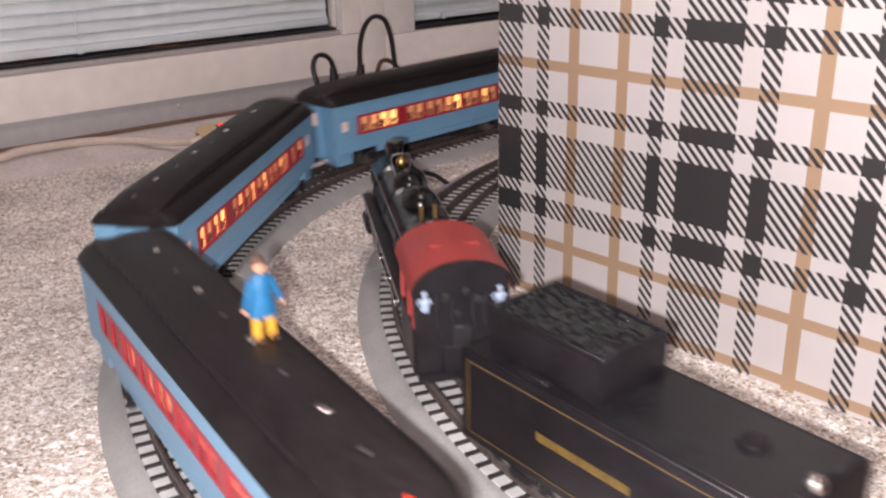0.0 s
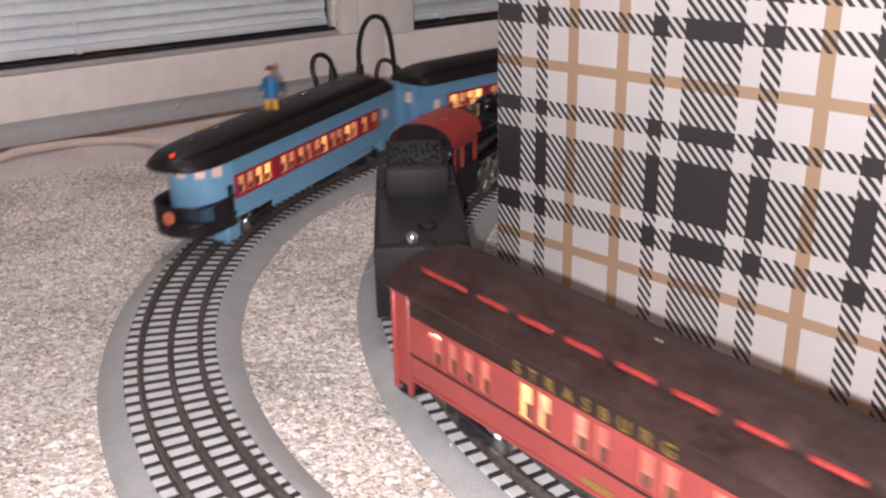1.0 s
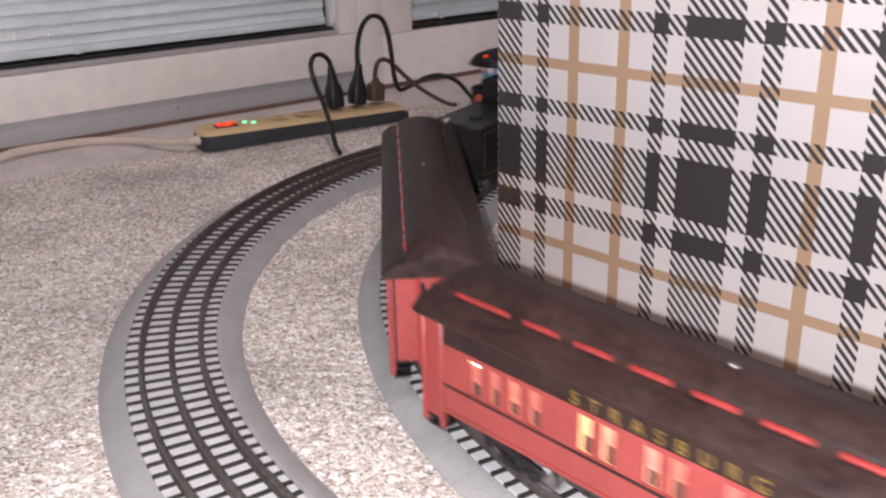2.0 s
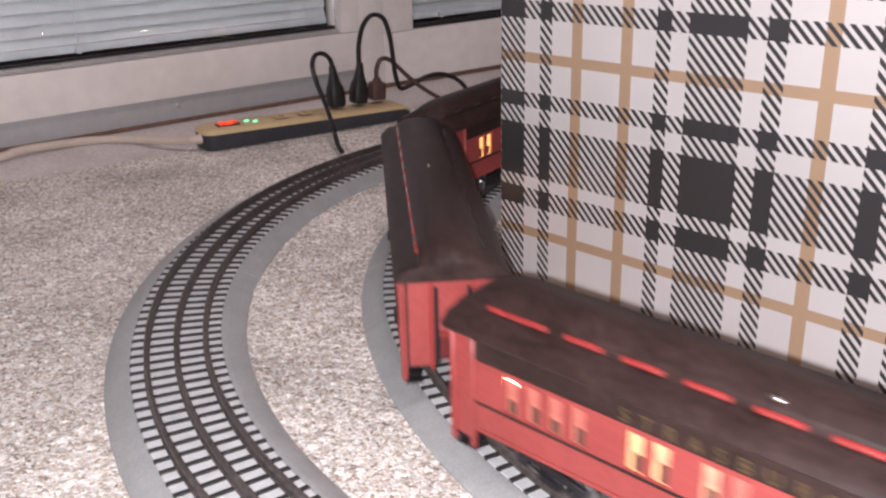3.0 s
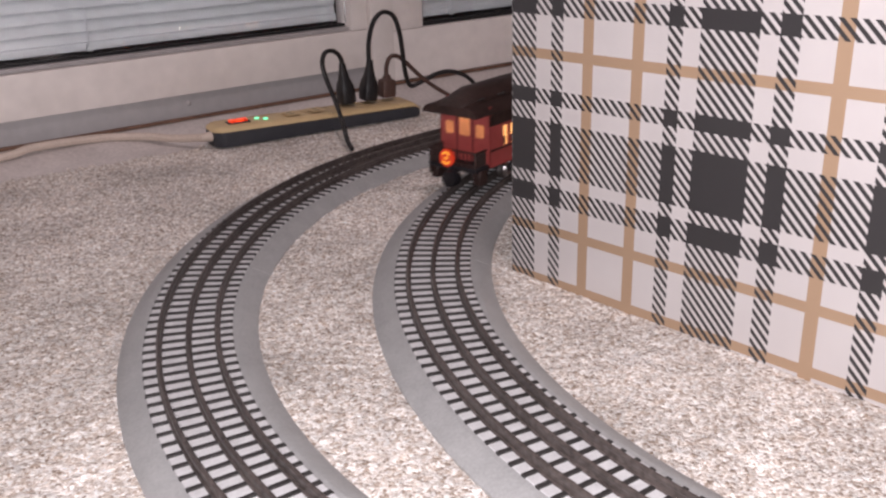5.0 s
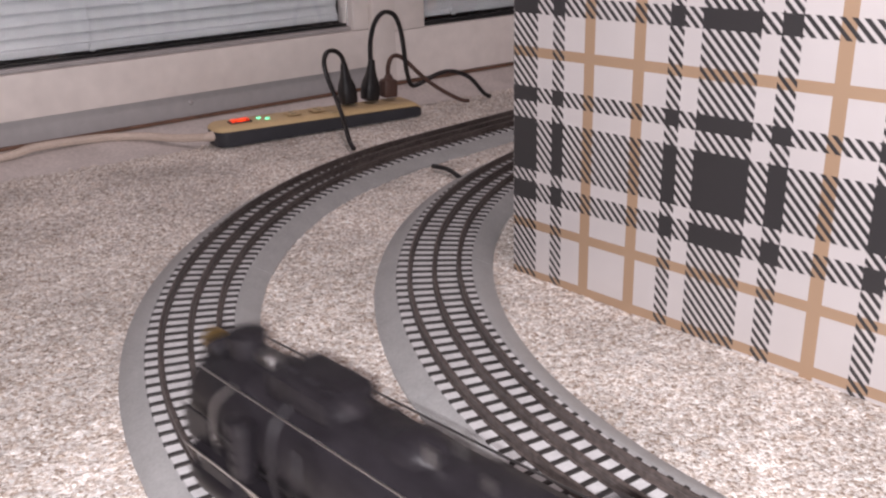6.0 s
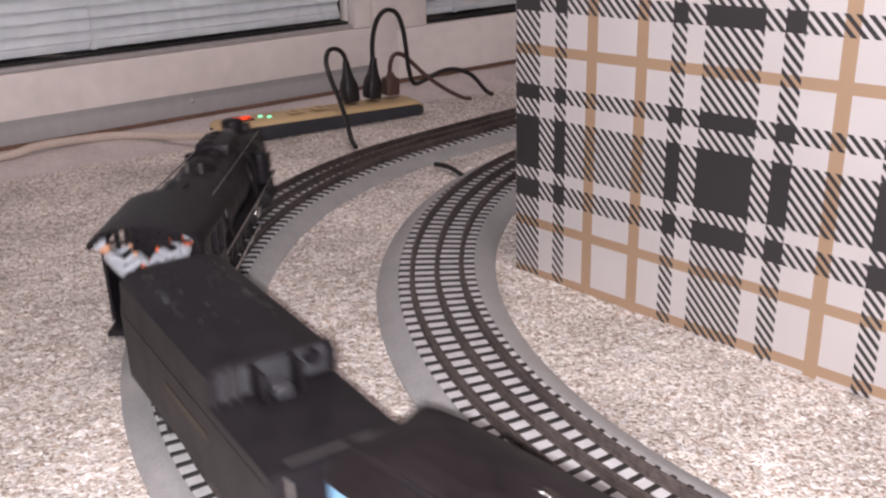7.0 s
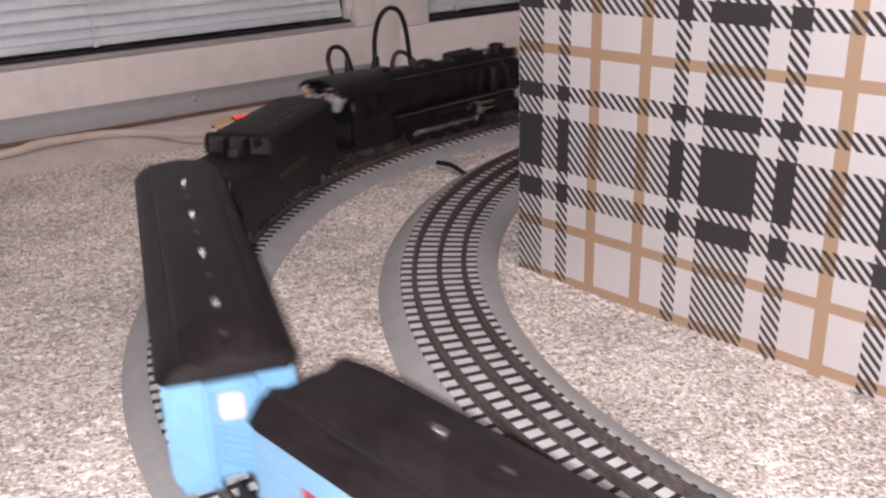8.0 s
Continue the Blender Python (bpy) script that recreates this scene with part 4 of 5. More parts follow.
        part("rear_coupler", b, BLACK, c, "black rear coupler")
    return c


def drivers(loco, xs, r, wheel_mat, crank, y=0.0168):
    """Spoked driving wheels, and on each side a coupling rod that they carry round."""
    me = wheel_mesh(r, wheel_mat)
    spoke = mesh_of(rod((r * 0.3, 0.002, 0), (r * 0.86, 0.0016, 0), r * 0.05, 6), wheel_mat, smooth=True)
    wheels, rods = [], []
    for side in (1, -1):
        for x in xs:
            wh = shared("driving_wheel", me, loco, pose(x, side * y, r, 0, 0, 0 if side > 0 else 180), "spoked dull steel driving wheel")
            for k in range(10):
                shared("spoke", spoke, wh, Matrix.Rotation(2 * math.pi * k / 10, 4, "Y"))
            part("crank_pin", rod((crank, 0.001, 0), (crank, 0.0065, 0), 0.0014, 8), STEEL, wh)
            wheels.append((wh, x, side))
        b = box(xs[0] - 0.004, xs[-1] + 0.004, -0.0008, 0.0008, -0.0015, 0.0015, 0.0005)
        for x in xs:
            rod((x, -0.0012, 0), (x, 0.0012, 0), 0.003, 12, bm=b)
        rods.append((part("side_rod", b, STEEL, loco, "bright steel coupling rod"), side))
    return wheels, rods


def boiler_sections(spec, n=20):
    """Rings along x: (x, radius, height of the middle)."""
    return [[(x, r * math.sin(2 * math.pi * k / n), z + r * math.cos(2 * math.pi * k / n)) for k in range(n)] for x, r, z in spec]


def crew(name, label, mats, size):
    """A small moulded figure, one plain mesh."""
    n = 10
    torso = ((0.0, 0.0034, 0.003), (0.003, 0.004, 0.0032), (0.0075, 0.0044, 0.0033), (0.0112, 0.0048, 0.003), (0.0128, 0.002, 0.0018))
    b = loft([[(rx * math.cos(2 * math.pi * k / n), ry * math.sin(2 * math.pi * k / n), z) for k in range(n)] for z, ry, rx in torso])
    for s in (1, -1):
        rod((0.001, s * 0.0022, 0.001), (0.009, s * 0.0032, 0.0015), 0.0021, 8, 0.0017, bm=b, index=0)
        rod((0.009, s * 0.0032, 0.0022), (0.0105, s * 0.0034, -0.006), 0.0017, 8, 0.0013, bm=b, index=0)
        ball((0.0115, s * 0.0034, -0.0066), 0.0017, (1.5, 0.9, 0.7), bm=b, index=1, n=8)
        rod((0, s * 0.0046, 0.0112), (0.0035, s * 0.0066, 0.0065), 0.0015, 7, 0.0013, bm=b, index=0)
        rod((0.0035, s * 0.0066, 0.0065), (0.0082, s * 0.0058, 0.0062), 0.0013, 7, 0.0011, bm=b, index=0)
        ball((0.009, s * 0.0057, 0.0062), 0.0013, bm=b, index=1, n=8)
    ball((0.0004, 0, 0.0155), 0.003, (1, 0.92, 1.12), bm=b, index=1, n=10)
    loft([[(0.0002 + r * math.cos(2 * math.pi * k / n), r * math.sin(2 * math.pi * k / n), z) for k in range(n)] for z, r in ((0.0168, 0.0033), (0.0178, 0.0035), (0.0188, 0.0031), (0.0192, 0.0012))], bm=b, index=0)
    b.transform(Matrix.Scale(size, 4))
    ob = new(name, mesh_of(b, *mats, smooth=True))
    return tagged(ob, label, "toy figure")


def common_engine_parts(e, L0, cab0, side_y, rail=((0.0172, 0.0565), (0.0178, 0.0565))):
    for side in (1, -1):
        part("running_board", box(cab0, L0 - 0.012, side * (side_y - 0.004) - 0.004, side * (side_y - 0.004) + 0.004, 0.0345, 0.0362, 0.0005), BLACK, e)
        (y0, h0), (y1, h1) = rail
        pts = [(cab0 + 0.004, side * y1, h1), ((cab0 + L0) / 2, side * (y0 + y1) / 2, (h0 + h1) / 2), (L0 - 0.008, side * y0, h0)]
        hr = part("handrail", tube(pts, 0.0005, 6), WHEEL_STEEL, e, "thin steel handrail")
        part("board_edge", box(cab0, L0 - 0.012, side * side_y - 0.0003, side * side_y + 0.0003, 0.0352, 0.0364), WHEEL_STEEL, e, "thin bright steel edge", smooth=False)


def big_engine():
    """Large black eight-coupled engine of the blue train."""
    e = empty("steam_locomotive", "large black die-cast toy steam locomotive with silver rods", "toy locomotive")
    spec = [(0.1175, 0.004, 0.0495), (0.1175, 0.0185, 0.0495), (0.114, 0.0212, 0.0495), (0.085, 0.0218, 0.0495), (0.0845, 0.0226, 0.0495), (0.03, 0.0236, 0.0495), (-0.03, 0.0248, 0.0495), (-0.035, 0.0262, 0.0495), (-0.077, 0.0268, 0.0495)]
    boiler = part("boiler", loft(boiler_sections(spec)), BLACK, e, "black boiler with bands")
    for x in (0.084, 0.055, 0.02, -0.008, -0.034):
        r = float(np.interp(-x, [-s[0] for s in spec[2:]], [s[1] for s in spec[2:]])) + 0.0005
        part("boiler_band", loft(boiler_sections([(x - 0.001, r, 0.0495), (x + 0.001, r, 0.0495)])), BLACK, boiler)
    part("smokebox_door", rod((0.1165, 0, 0.05), (0.1205, 0, 0.05), 0.0125, 20, 0.0105, bevel=0.001), SATIN, e)
    part("chimney", rod((0.098, 0, 0.064), (0.098, 0, 0.0795), 0.0075, 16, 0.0085, bevel=0.0012), BLACK, e)
    part("chimney_bore", rod((0.098, 0, 0.0796), (0.098, 0, 0.0802), 0.005, 14), SATIN, e)
    b = rod((0.1195, 0, 0.067), (0.1265, 0, 0.067), 0.0055, 16, bevel=0.0006)
    part("headlight", b, BRASS, e, "brass headlight")
    part("lens", rod((0.1262, 0, 0.067), (0.1272, 0, 0.067), 0.0042, 14), STEEL, e)
    part("feedwater_heater", rod((0.113, -0.0095, 0.0685), (0.113, 0.0095, 0.0685), 0.005, 14, bevel=0.001), BLACK, e)
    part("sand_dome", ball((0.045, 0, 0.0695), 0.0115, (2.3, 1.15, 0.78), n=14), BLACK, e)
    part("steam_dome", ball((-0.008, 0, 0.0705), 0.0105, (1.5, 1.1, 0.78), n=14), BLACK, e)
    b = box(0.076, 0.086, -0.004, 0.004, 0.066, 0.0765, 0.001)
    part("bell_stand", b, DARK_STEEL, e)
    for x, y in ((-0.02, 0.005), (-0.024, -0.005), (-0.046, 0.004)):
        part("safety_valve", rod((x, y, 0.072), (x, y, 0.0795), 0.0016, 8), DARK_STEEL, e)
    # cab
    cab = part("cab", box(-0.0795, -0.077, -0.0287, 0.0287, 0.014, 0.072, 0.001), BLACK, e, "black cab front wall")
    for side in (1, -1):
        b = box(-0.124, -0.0797, side * 0.0294 - 0.001, side * 0.0294 + 0.001, 0.014, 0.044, 0.0004)
        for xa, xb in ((-0.124, -0.113), (-0.1, -0.097), (-0.0835, -0.0797)):
            box(xa, xb, side * 0.0294 - 0.001, side * 0.0294 + 0.001, 0.044, 0.062, bm=b)
        box(-0.124, -0.0797, side * 0.0294 - 0.001, side * 0.0294 + 0.001, 0.062, 0.066, bm=b)
        part("cab_side", b, BLACK, e, "black cab side with window openings", smooth=False)
    n = 12
    arc = [(0.032 * math.cos(math.pi * k / n), 0.066 + 0.0128 * math.sin(math.pi * k / n)) for k in range(n + 1)]
    ring = arc + [(y * 0.95, z - 0.0014) for y, z in arc[::-1]]
    part("cab_roof", loft([[(x, y, z) for y, z in ring] for x in (-0.14, -0.074)]), BLACK, e, "arched black cab roof")
    part("cab_floor", box(-0.142, -0.077, -0.027, 0.027, 0.012, 0.016), BLACK, e)
    part("backhead", rod((-0.0835, 0, 0.04), (-0.079, 0, 0.04), 0.0165, 18), SATIN, e)
    for x in (-0.05, 0.032, 0.072):
        for side in (1, -1):
            part("pipe", tube([(x, side * 0.023, 0.062), (x - 0.004, side * 0.0268, 0.052), (x + 0.002, side * 0.0272, 0.037)], 0.0009, 6), BLACK, e)
    part("sand_box", box(0.028, 0.066, -0.0125, 0.0125, 0.066, 0.0785, 0.003, seg=2), BLACK, e, "square black sand box on the boiler")
    for x in (0.034, 0.047, 0.06):
        part("sand_lid", rod((x, 0.004, 0.078), (x, 0.004, 0.0798), 0.0032, 10, bevel=0.0004), BLACK, e)
    for side in (1, -1):
        part("air_pump", rod((0.066, side * 0.0255, 0.038), (0.066, side * 0.0255, 0.062), 0.0052, 12, bevel=0.0008), BLACK, e, "black ribbed air pump")
        for z in (0.045, 0.05, 0.055):
            part("pump_rib", rod((0.066, side * 0.0255, z - 0.0006), (0.066, side * 0.0255, z + 0.0006), 0.0057, 12), BLACK, e)
        part("step_ladder", tube([(0.09, side * 0.024, 0.036), (0.088, side * 0.0238, 0.058), (0.082, side * 0.0165, 0.068)], 0.0008, 6), DARK_STEEL, e)
        part("sand_pipe", tube([(0.05, side * 0.0125, 0.07), (0.049, side * 0.022, 0.062), (0.046, side * 0.0255, 0.045), (0.044, side * 0.024, 0.03)], 0.001, 6), BLACK, e)
        part("smoke_lifter", box(0.094, 0.114, side * 0.0235 - 0.0006, side * 0.0235 + 0.0006, 0.036, 0.05, 0.0004), BLACK, e)
    part("whistle", rod((-0.06, 0.008, 0.071), (-0.06, 0.008, 0.0785), 0.0012, 8), DARK_STEEL, e)
    part("turret", box(-0.072, -0.058, -0.006, 0.006, 0.0745, 0.0785, 0.001), BLACK, e)
    for side in (1, -1):
        part("roof_rib", box(-0.1402, -0.1385, side * 0.0150 - 0.0115, side * 0.0150 + 0.0115, 0.0685, 0.0700), BLACK, e)
    common_engine_parts(e, 0.118, -0.077, 0.0288, ((0.0172, 0.0668), (0.0205, 0.0698)))
    # frame, pilot, cylinders
    b = box(-0.118, 0.112, -0.011, 0.011, 0.012, 0.034, 0.001)
    box(0.108, 0.1165, -0.024, 0.024, 0.012, 0.02, 0.001, bm=b)
    box(-0.062, -0.02, -0.019, 0.019, 0.024, 0.036, 0.001, bm=b)
    part("main_frame", b, SATIN, e)
    b = None
    for k in range(11):
        y = -0.02 + 0.004 * k
        b = rod((0.1165, y, 0.0135), (0.128 - 0.25 * abs(y), y * 0.75, 0.002), 0.0009, 6, bm=b)
    part("pilot", b, SATIN, e, "black slatted pilot")
    for side in (1, -1):
        b = rod((0.072, side * 0.0232, 0.0215), (0.1, side * 0.0232, 0.0215), 0.0068, 14, bevel=0.0008)
        box(0.074, 0.098, side * 0.0225 - 0.0055, side * 0.0225 + 0.0055, 0.0265, 0.034, 0.0012, bm=b)
        part("cylinder", b, BLACK, e, "black cylinder block")
        part("piston_rod", rod((0.042, side * 0.0232, 0.0205), (0.072, side * 0.0232, 0.0205), 0.0011, 8), STEEL, e)
        part("crosshead", box(0.044, 0.053, side * 0.0232 - 0.0022, side * 0.0232 + 0.0022, 0.0165, 0.0245, 0.0008), STEEL, e)
        part("slide_bar", box(0.04, 0.072, side * 0.0232 - 0.001, side * 0.0232 + 0.001, 0.0248, 0.0294), STEEL, e)
        part("valve_link", tube([(0.07, side * 0.024, 0.029), (0.05, side * 0.0245, 0.0285), (0.036, side * 0.0245, 0.031), (0.028, side * 0.0245, 0.024)], 0.0009, 6), STEEL, e)
        part("air_tank", rod((-0.02, side * 0.0225, 0.0305), (0.03, side * 0.0225, 0.0305), 0.0045, 12, bevel=0.0008), BLACK, e)
        part("ladder", rod((0.112, side * 0.02, 0.02), (0.118, side * 0.021, 0.036), 0.0007, 6), DARK_STEEL, e)
    wheels, rods = drivers(e, (-0.036, -0.008, 0.02, 0.048), 0.0143, BLACK, 0.0062)
    for x, base in ((0.094, 0.0), (-0.09, 0.026)):
        t = box(x - 0.018, x + 0.018, -0.019, 0.019, 0.008, 0.0125, 0.001)
        tr = part("pony_truck", t, SATIN, e)
        for dx in ((0,) if not base else (-base / 2, base / 2)):
            for side in (1, -1):
                shared("wheel", wheel_mesh(0.0078, DARK_STEEL), tr, pose(x + dx, side * 0.0168, 0.0078, 0, 0, 0 if side > 0 else 180))
    return e, wheels, rods


def big_tender():
    t = empty("tender", "long black toy tender with coal deck and rear hatch", "toy tender")
    w = 0.0285
    L = 0.095
    prof = [(w, 0.0125), (w, 0.0505), (w * 0.985, 0.0535), (w * 0.9, 0.055)]
    ring = prof + [(-y, z) for y, z in prof[::-1]]
    part("body", loft([[(x, y, z) for y, z in ring] for x in (-L, L)]), SATIN, t, "black tender body")
    # raised coal bunker towards the engine
    bp = [(w * 0.985, 0.0535), (w * 0.955, 0.066), (w * 0.8, 0.0698), (w * 0.4, 0.0712)]
    ring = bp + [(-y, z) for y, z in bp[::-1]]
    part("bunker", loft([[(x, y, z) for y, z in ring] for x in (-0.032, L - 0.002)]), SATIN, t, "black coal bunker with a rounded top")
    b = None
    rng = random.Random(5)
    for k in range(150):
        b = ball((rng.uniform(0.0, L - 0.012), rng.uniform(-0.019, 0.019), 0.0702), rng.uniform(0.0012, 0.0026), (1, rng.uniform(0.6, 1), rng.uniform(0.35, 0.6)), bm=b, n=6)
    tagged(part("coal", b, COAL, t, "low heap of black coal"), kind="stuff")
    part("bulkhead", box(-0.0345, -0.0322, -w * 0.9, w * 0.9, 0.0545, 0.0705, 0.0008), SATIN, t)
    # frame round the bulkhead, rounded at the shoulders
    half = [(w * 0.92, 0.0555), (w * 0.93, 0.064), (w * 0.86, 0.069), (w * 0.7, 0.071)]
    frame_line = [(-0.0362, y, z) for y, z in half] + [(-0.0362, -y, z) for y, z in half[::-1]]
    part("bulkhead_frame", tube(frame_line, 0.0013, 6), SATIN, t, "rounded black frame of the bulkhead")
    for y in (-0.0085, 0.0085):
        part("deck_rib", box(-0.046, -0.0346, y - 0.0009, y + 0.0009, 0.0552, 0.0685, 0.0005), SATIN, t)
    b = rod((-0.0365, 0.0165, 0.0555), (-0.0365, 0.0165, 0.0695), 0.0008, 6)
    rod((-0.0365, 0.021, 0.0555), (-0.0365, 0.021, 0.0695), 0.0008, 6, bm=b)
    for z in (0.058, 0.0608, 0.0636, 0.0664):
        rod((-0.0365, 0.0165, z), (-0.0365, 0.021, z), 0.0005, 6, bm=b)
    part("ladder", b, DARK_STEEL, t, "grey deck ladder")
    for y0, y1 in ((0.0105, 0.0245), (-0.0072, 0.0072), (-0.0245, -0.0105)):
        part("deck_panel", box(-0.0352, -0.0346, y0, y1, 0.0562, 0.0692, 0.0002), DECK_GREY, t, "worn grey recessed panel")
    part("hatch", box(-0.046, -0.0353, -0.0038, 0.0042, 0.0552, 0.0612, 0.0008), DECK_GREY, t, "small grey water hatch")
    part("filler", rod((-0.0385, -0.017, 0.0655), (-0.0353, -0.017, 0.0655), 0.0034, 12), BLACK, t)
    part("rear_rail", tube([(-0.0935, -0.021, 0.058), (-0.0935, 0.0, 0.058), (-0.0935, 0.021, 0.058)], 0.0008, 6), DARK_STEEL, t, "steel grab rail")
    for side in (1, -1):
        part("grab_iron", tube([(-L - 0.001, side * 0.022, 0.03), (-L - 0.0022, side * 0.022, 0.045), (-L - 0.001, side * 0.022, 0.0535)], 0.0007, 6), STEEL, t, "bright grab iron")
        part("side_line", box(-L + 0.006, L - 0.006, side * w - 0.0003, side * w + 0.0003, 0.0485, 0.0492), SATIN, t, smooth=False)
        part("lettering_bar", box(-0.028, 0.028, side * w - 0.0003, side * w + 0.0003, 0.034, 0.039), DIM_GOLD, t, "dull gold lettering bar", smooth=False)
    part("underframe", box(-L, L, -0.016, 0.016, 0.008, 0.0125), SATIN, t)
    part("rear_lamp", rod((-L - 0.004, 0, 0.05), (-L, 0, 0.05), 0.0035, 12), DARK_STEEL, t)
    coupler(t, -L, -1)
    for x in (-0.056, 0.056):
        truck(t, x, base=0.042, r=0.0092)
    return t


def small_engine():
    """Smaller black engine of the red train, with a red cab roof."""
    e = empty("steam_locomotive", "black toy steam locomotive with red cab roof and silver rods", "toy locomotive")
    spec = [(0.166, 0.004, 0.0465), (0.166, 0.0155, 0.0455), (0.163, 0.0176, 0.0455), (0.126, 0.0182, 0.0455), (0.1255, 0.019, 0.0455), (0.0, 0.02, 0.0455), (-0.02, 0.0218, 0.0455), (-0.046, 0.0222, 0.0455)]
    boiler = part("boiler", loft(boiler_sections(spec)), SHINY, e, "glossy black boiler")
    for x in (0.125, 0.07, 0.012):
        part("boiler_band", loft(boiler_sections([(x - 0.0009, 0.0203, 0.0455), (x + 0.0009, 0.0203, 0.0455)])), SHINY, boiler)
    part("smokebox_front", rod((0.165, 0, 0.0465), (0.169, 0, 0.0465), 0.0125, 18, 0.0095, bevel=0.001), DARK_STEEL, e, "grey smokebox front")
    part("chimney", rod((0.147, 0, 0.06), (0.147, 0, 0.0765), 0.005, 16, 0.0066, bevel=0.0008), SHINY, e)
    part("headlight", rod((0.162, 0, 0.0655), (0.172, 0, 0.0655), 0.0055, 14, bevel=0.0008), DARK_STEEL, e)
    part("bell", ball((0.118, 0, 0.0685), 0.0042, (0.9, 0.9, 1.1), n=12), BRASS, e, "polished brass bell")
    part("bell_yoke", tube([(0.118, -0.006, 0.063), (0.118, -0.006, 0.0735), (0.118, 0.006, 0.0735), (0.118, 0.006, 0.063)], 0.0007, 6), DARK_STEEL, e)
    part("sand_dome", ball((0.082, 0, 0.0635), 0.0105, (1.15, 1.0, 0.9), n=16), SHINY, e, "glossy black sand dome")
    part("steam_dome", ball((0.036, 0, 0.065), 0.0115, (1.15, 1.0, 0.9), n=16), SHINY, e, "glossy black steam dome")
    for x, y in ((0.004, 0.004), (0.004, -0.004)):
        part("safety_valve", rod((x, y, 0.064), (x, y, 0.0735), 0.0015, 8), BRASS, e, "small brass safety valve")
    part("generator", rod((-0.02, 0.006, 0.07), (-0.02, -0.006, 0.07), 0.0034, 12, bevel=0.0006), SHINY, e)
    # cab
    part("cab", box(-0.0485, -0.046, -0.0245, 0.0245, 0.014, 0.070, 0.001), BLACK, e, "black cab front wall")
    for side in (1, -1):
        b = box(-0.094, -0.0487, side * 0.0242 - 0.001, side * 0.0242 + 0.001, 0.014, 0.041, 0.0004)
        part("cab_side", b, BLACK, e, "black cab side", smooth=False)
        b = None
        for xa, xb in ((-0.094, -0.09), (-0.0775, -0.0745), (-0.053, -0.0487)):
            b = box(xa, xb, side * 0.0242 - 0.0011, side * 0.0242 + 0.0011, 0.041, 0.058, bm=b)
        box(-0.094, -0.0487, side * 0.0242 - 0.0011, side * 0.0242 + 0.0011, 0.058, 0.064, bm=b)
        part("window_frame", b, CAB_RED, e, "red cab window frame", smooth=False)
    n = 14
    arc = [(0.0268 * math.cos(math.pi * k / n), 0.0635 + 0.0165 * math.sin(math.pi * k / n)) for k in range(n + 1)]
    ring = arc + [(y * 0.95, z - 0.0014) for y, z in arc[::-1]]
    roof = part("cab_roof", loft([[(x, y, z) for y, z in ring] for x in (-0.102, -0.042)]), CAB_RED, e, "arched oxide-red cab roof")
    for y in (-0.009, 0.009):
        part("roof_hatch", box(-0.079, -0.075, y - 0.0045, y + 0.0045, 0.0785, 0.0798, 0.0003), CAB_RED, roof)
    part("rear_hood", loft([[(x, y * k, z) for y, z in ring] for x, k in ((-0.1022, 1.0), (-0.1035, 1.0))]), BLACK, roof)
    part("cab_floor", box(-0.1, -0.0487, -0.0235, 0.0235, 0.012, 0.016), BLACK, e)
    part("backhead", rod((-0.056, 0, 0.04), (-0.049, 0, 0.04), 0.016, 18), DARK_STEEL, e)
    board = [(y * 0.94, z - 0.002) for y, z in arc] + [(-0.0235, 0.014), (0.0235, 0.014)]
    part("rear_board", loft([[(x, y, z) for y, z in board] for x in (-0.0965, -0.0945)]), SATIN, e, "dark rear cab board")
    # fittings of the cab's rear face
    for y, z, r in ((0.008, 0.058, 0.0028), (-0.002, 0.061, 0.0022), (-0.009, 0.056, 0.0026), (0.002, 0.049, 0.0018)):
        part("gauge", rod((-0.0985, y, z), (-0.0964, y, z), r, 12, bevel=0.0004), GAUGE_GREY, e, "small grey gauge")
    for y0, z0, y1, z1 in ((0.013, 0.06, 0.012, 0.036), (0.005, 0.057, 0.004, 0.04), (-0.006, 0.06, -0.007, 0.038), (-0.013, 0.059, -0.012, 0.042)):
        part("pipe", tube([(-0.0972, y0, z0), (-0.0982, (y0 + y1) / 2 + 0.001, (z0 + z1) / 2), (-0.0972, y1, z1)], 0.0008, 6), GAUGE_GREY, e)
    part("fire_door", box(-0.0982, -0.0964, -0.0055, 0.0055, 0.03, 0.042, 0.0008), GAUGE_GREY, e, "grey fire door")
    common_engine_parts(e, 0.166, -0.0465, 0.0258)
    b = box(-0.098, 0.161, -0.0105, 0.0105, 0.012, 0.031, 0.001)
    box(0.158, 0.166, -0.023, 0.023, 0.0125, 0.0195, 0.001, bm=b)
    box(-0.045, 0.01, -0.018, 0.018, 0.022, 0.034, 0.001, bm=b)
    part("main_frame", b, SATIN, e)
    b = None
    for k in range(11):
        y = -0.019 + 0.0038 * k
        b = rod((0.166, y, 0.0135), (0.178 - 0.25 * abs(y), y * 0.75, 0.002), 0.0009, 6, bm=b)
    part("pilot", b, SATIN, e, "black slatted pilot")
    for side in (1, -1):
        b = rod((0.118, side * 0.0212, 0.0205), (0.145, side * 0.0212, 0.0205), 0.0064, 14, bevel=0.0008)
        box(0.12, 0.143, side * 0.0205 - 0.005, side * 0.0205 + 0.005, 0.0255, 0.033, 0.0012, bm=b)
        part("cylinder", b, SHINY, e, "black cylinder block")
        part("piston_rod", rod((0.086, side * 0.0232, 0.0205), (0.118, side * 0.0232, 0.0205), 0.0011, 8), STEEL, e)
        part("crosshead", box(0.088, 0.098, side * 0.0232 - 0.0022, side * 0.0232 + 0.0022, 0.0165, 0.0245, 0.0008), STEEL, e)
